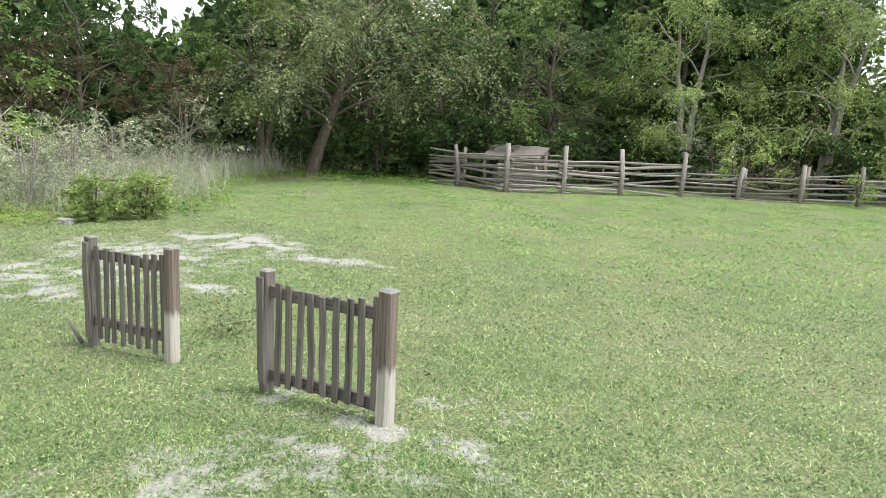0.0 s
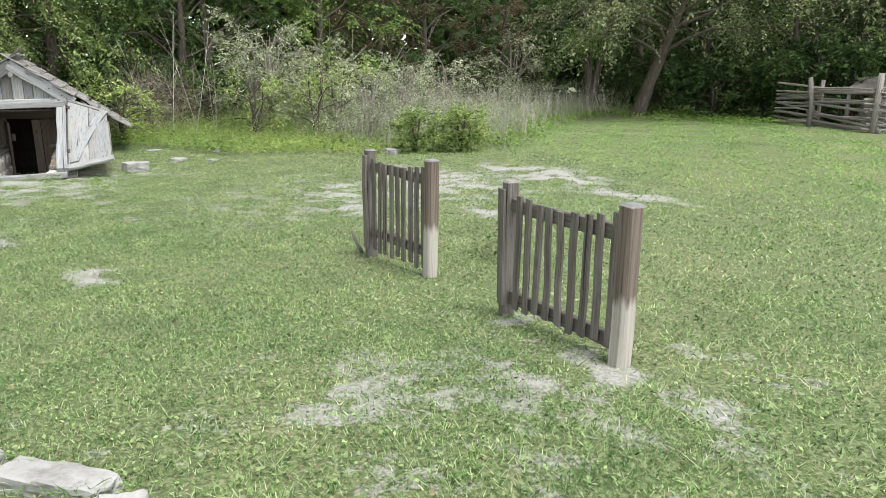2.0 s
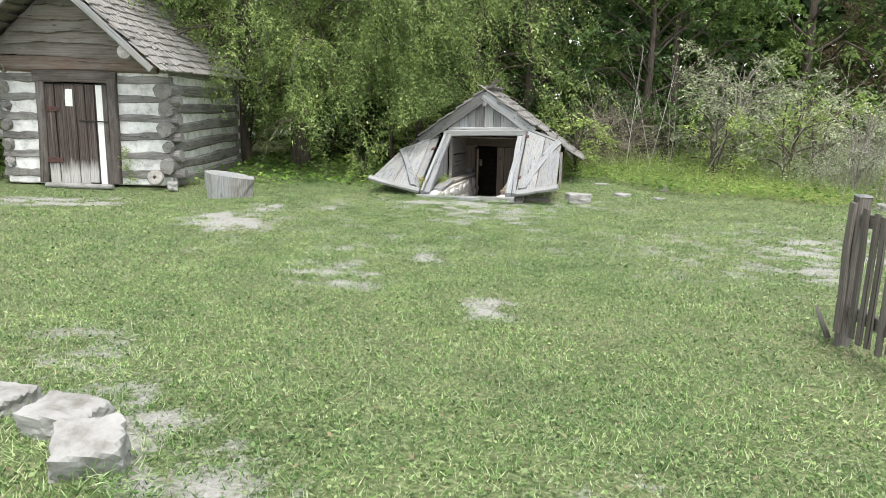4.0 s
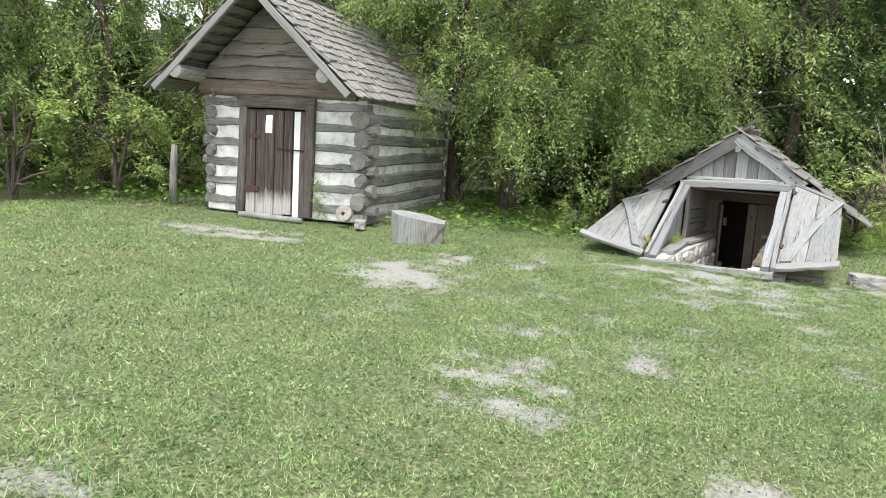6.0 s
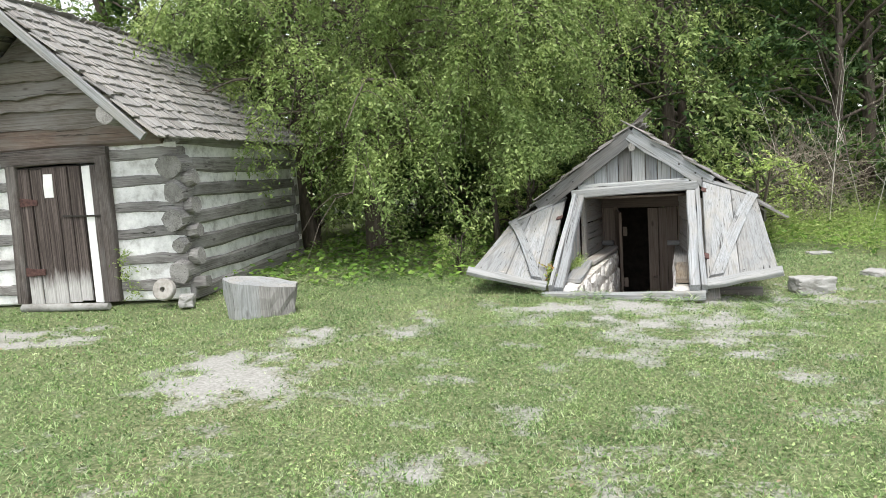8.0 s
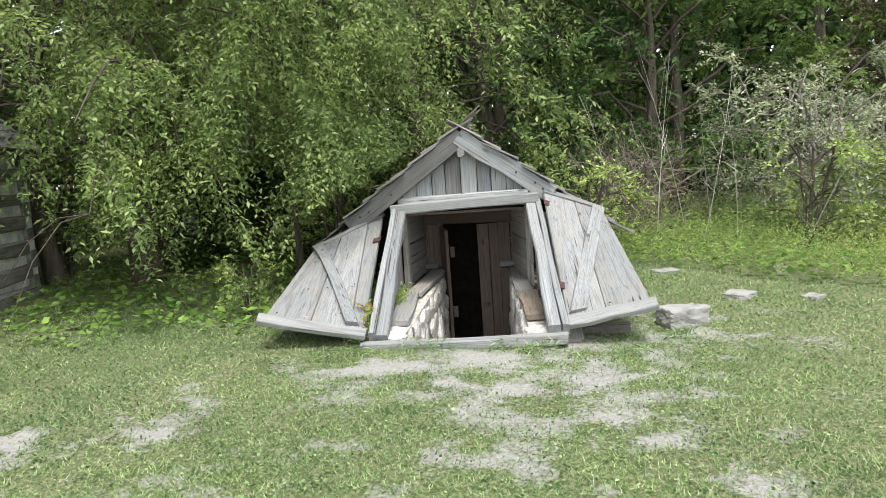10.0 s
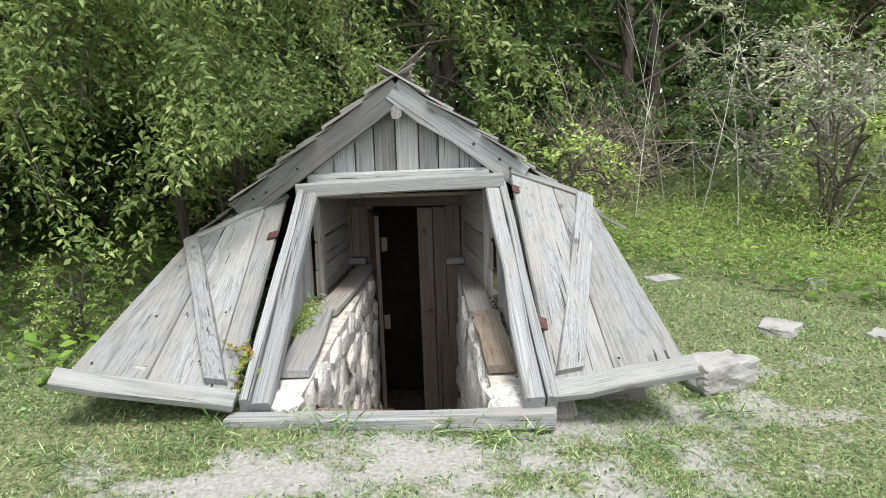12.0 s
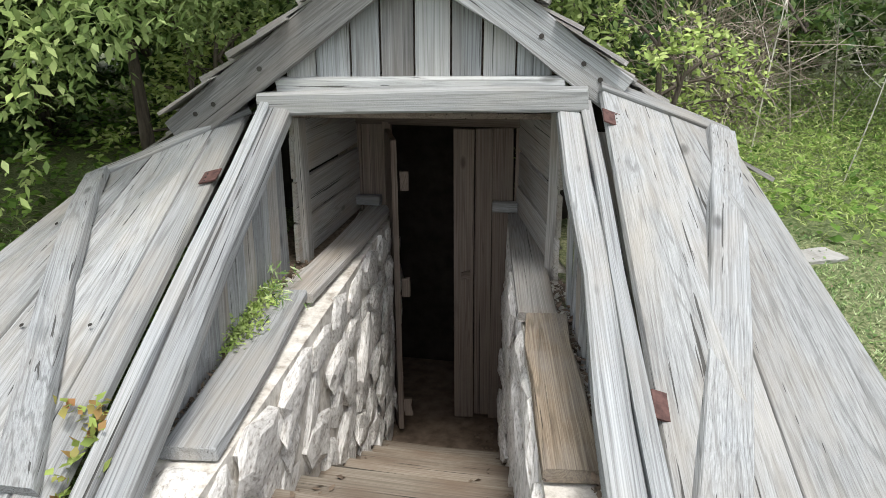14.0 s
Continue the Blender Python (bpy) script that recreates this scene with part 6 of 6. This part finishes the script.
def lawn():
    g = np.random.default_rng(55)
    blades, meadow, leaves = [], [], []
    for near, far, density, width, tall in ((0, 2.2, 6400, 0.0029, 0.025), (2.2, 5.0, 2800, 0.0042, 0.027), (5.0, 10.0, 1250, 0.0068, 0.027), (10.0, 40.0, 420, 0.014, 0.032)):
        x0, x1, y0, y1 = max(-17.5, -13 - far), min(5.0, 0.5 + far), max(-9.0, 0.5 - far), min(33.0, 3 + far)
        n = int((x1 - x0) * (y1 - y0) * density)

        def test(a, b):
            d = path_distance(a, b)
            seen = (b > -1.5 - (-a - 1) * 0.9) & (a < 1.0 + b * 0.2)
            bare = bareness(a, b)
            return (d >= near) & (d < far) & seen & ~cabin_or_cellar(a, b) & ~in_brush(a + 0.3, b) & (bare + g.uniform(-0.42, 0.3, a.shape) < 0.44) & (g.uniform(0, 1, a.shape) < 0.45 + 0.65 * turf_noise(a, b))
        x, y = scatter(n, x0, x1, y0, y1, test, g)
        m = len(x)
        h = tall * g.uniform(0.45, 1.35, m) * (0.75 + 0.5 * turf_noise(x * 0.7 + 3, y * 0.7))
        h *= np.where(g.uniform(0, 1, m) < 0.015, 2.0, 1.0)
        a = g.uniform(0, 6.28, m)
        l = g.uniform(0.4, 1.9, m) * (1 + 0.03 * min(near, 8))
        base = np.stack([x, y, ground_z(x, y) - 0.004], 1)
        tip = base + np.stack([np.cos(a) * l * h, np.sin(a) * l * h, h], 1)
        b = a + 1.57 + g.normal(0, 0.5, m)
        w = np.stack([np.cos(b), np.sin(b), 0 * b], 1) * (width * g.uniform(0.6, 1.3, m))[:, None]
        (blades if near < 10 else meadow).append((np.stack([base - w, base + w, tip], 1).reshape(-1, 3), np.arange(3 * m).reshape(-1, 3)))
        if near < 10:
            k = g.uniform(0, 1, m) < 0.16
            q = base[k] + np.stack([g.normal(0, 0.02, k.sum()), g.normal(0, 0.02, k.sum()), g.uniform(0.012, 0.04, k.sum())], 1)
            a2 = g.uniform(0, 6.28, k.sum())
            leaves.append(leaf_quads(q, unit(np.stack([np.cos(a2), np.sin(a2), g.normal(0.15, 0.3, k.sum())], 1)), unit(g.normal(0, 0.35, (k.sum(), 3)) + np.array([0, 0, 1.0])), g.uniform(0.012, 0.03, k.sum()) * (1 + near * 0.1), 0.6))
    v, f = join(blades)
    stuff("lawn_grass", v, f, M_GRASS, "short mown green grass blades of the lawn", "grass")
    v, f = join(meadow)
    stuff("meadow_grass", v, f, M_MEADOW, "short yellow-green grass of the far meadow", "grass")
    v, f = join(leaves)
    stuff("lawn_weeds", v, f, M_CLOVER, "small clover-like weeds low in the lawn", "weeds")


tall_weeds()
dead_brush()
bare_saplings()
ground_cover()
far_woods()
lawn()


# ---- small plants and litter on and about the buildings ----
def plant(name, label, category, spots, reach, twig, count, leaf, ratio, droop, mat, seed, upward=0.8, sway=0.6):
    """A small leafy plant: twigs from the given places."""
    g = np.random.default_rng(seed)
    base = Vector(spots[0])
    start = np.repeat(np.array([tuple(p) for p in spots], float), reach, axis=0) + g.normal(0, 0.025, (len(spots) * reach, 3)) - np.array(base)
    head = unit(g.normal(0, sway, (len(start), 3)) + np.array([0, 0, upward]))
    v, f = sprays(start, head, count, twig, leaf, ratio, droop, g)
    ob = link(name, mesh_np(name, v, f, mat), None, Matrix.Translation(base))
    return tagged(ob, label, category, kind="stuff" if category in ("grass", "weeds") else "")


M_VINE = leaf_material("vine_leaf", (0.30, 0.16, 0.07), (0.22, 0.30, 0.07), (0.34, 0.42, 0.12))
plant("vine", "yellow-green vine climbing in the gap beside a hatch door", "vine", [cellar(-0.89 - 0.01 * i, 0.0 + 0.07 * i, -1.22 + 0.035 * i) for i in range(5)], 4, 0.12, 6, 0.045, 0.6, 0.3, M_VINE, 61)
plant("weed_clump", "yellow-green weeds growing behind the ledge board", "weeds", [cellar(-0.75, 1.1 + 0.09 * i, -1.22) for i in range(7)], 34, 0.15, 7, 0.03, 0.5, 0.5, M_WEED, 62)
plant("weed_clump", "dry grass tuft on the ledge by the stone wall", "weeds", [cellar(-0.72, 1.55 + 0.08 * i, -1.2) for i in range(4)], 10, 0.2, 5, 0.07, 0.14, 0.7, M_GRASS, 63)
plant("door_vine", "thin green vine beside the cabin door", "vine", [(-14.2, -3.66 + 0.02 * math.sin(i * 2), -1.22 + 0.09 * i) for i in range(7)], 5, 0.2, 6, 0.055, 0.5, 0.4, M_LEAF, 64)
plant("grey_weed", "small pale weed behind the picket panel", "weeds", [(-5.35, 5.7, zg(-5.35, 5.7)), (-5.2, 5.75, zg(-5.2, 5.75))], 14, 0.42, 7, 0.06, 0.45, 0.1, M_LEAF_GREY, 65)
for i, (u, w) in enumerate(((-1.2, -0.55), (-0.45, -0.2), (-0.2, -0.22), (0.35, -0.2), (0.62, -0.25), (1.3, -0.3), (-1.6, -0.7), (1.75, 0.1), (-1.85, 0.1), (-0.9, -0.35))):
    q = cellar(u, w, 0)
    z = zg(q.x, q.y)
    plant("grass_tuft", "grass tuft at the cellar's sill", "grass", [(q.x + 0.05 * k, q.y + 0.07 * k, z) for k in (-1, 0, 1)], 14, 0.14, 4, 0.10, 0.07, 0.7, M_GRASS, 70 + i)
for i, (x, y) in enumerate(((-3.0, 1.55), (-2.6, 1.75), (-2.75, 1.5), (-3.35, 1.2), (-2.4, 1.7), (-3.5, 1.0), (-2.3, 2.1), (-3.1, 1.25))):
    plant("grass_tuft", "long grass tuft beside the edging stones", "grass", [(x + 0.04 * k, y + 0.05 * k, zg(x, y)) for k in (-1, 0, 1)], 20, 0.08, 4, 0.075, 0.06, 0.8, M_GRASS, 90 + i)
stick = rod("stick", [(-6.2, 4.82, -1.22), (-6.27, 4.79, -1.1), (-6.33, 4.78, -1.02)], [0.022, 0.018, 0.012], M_GATE, None, "", 6, 0.1)
tagged(stick, "short broken stick leaning at a gate post", "stick")


def litter():
    """Dead leaves and crumbs on the cellar's ledges, steps and floor."""
    g = np.random.default_rng(66)
    pts = []
    for s in (-1, 1):
        for _ in range(420):
            pts.append(cellar(s * g.uniform(0.7, 0.82), g.uniform(0.4, 2.3), -1.275 + g.uniform(0, 0.05)))
    for _ in range(260):
        pts.append(cellar(g.choice([-1, 1]) * g.uniform(0.3, 0.55), g.uniform(2.7, 3.5), -2.985 + g.uniform(0, 0.02)))
    for i in range(8):
        for _ in range(45):
            pts.append(cellar(g.choice([-1, 1]) * g.uniform(0.3, 0.55), 0.0 + 0.35 * i + 0.13 + g.uniform(0, 0.26), -1.292 - 0.19 * (i + 1)))
    for _ in range(900):
        x, y = g.uniform(-15.2, -13.6), g.uniform(-9.5, -6.2)
        pts.append((x, y, zg(x, y) + g.uniform(0.02, 0.07)))
    pos = np.array([tuple(p) for p in pts])
    n = len(pos)
    axis = unit(g.normal(0, 1, (n, 3)) * np.array([1, 1, 0.35]))
    v, f = leaf_quads(pos, axis, unit(g.normal(0, 0.4, (n, 3)) + np.array([0, 0, 1.0])), g.uniform(0.02, 0.06, n), 0.45)
    stuff("leaf_litter", v, f, M_LITTER, "dead brown leaves and crumbs on ledges and steps", "leaf litter")


litter()
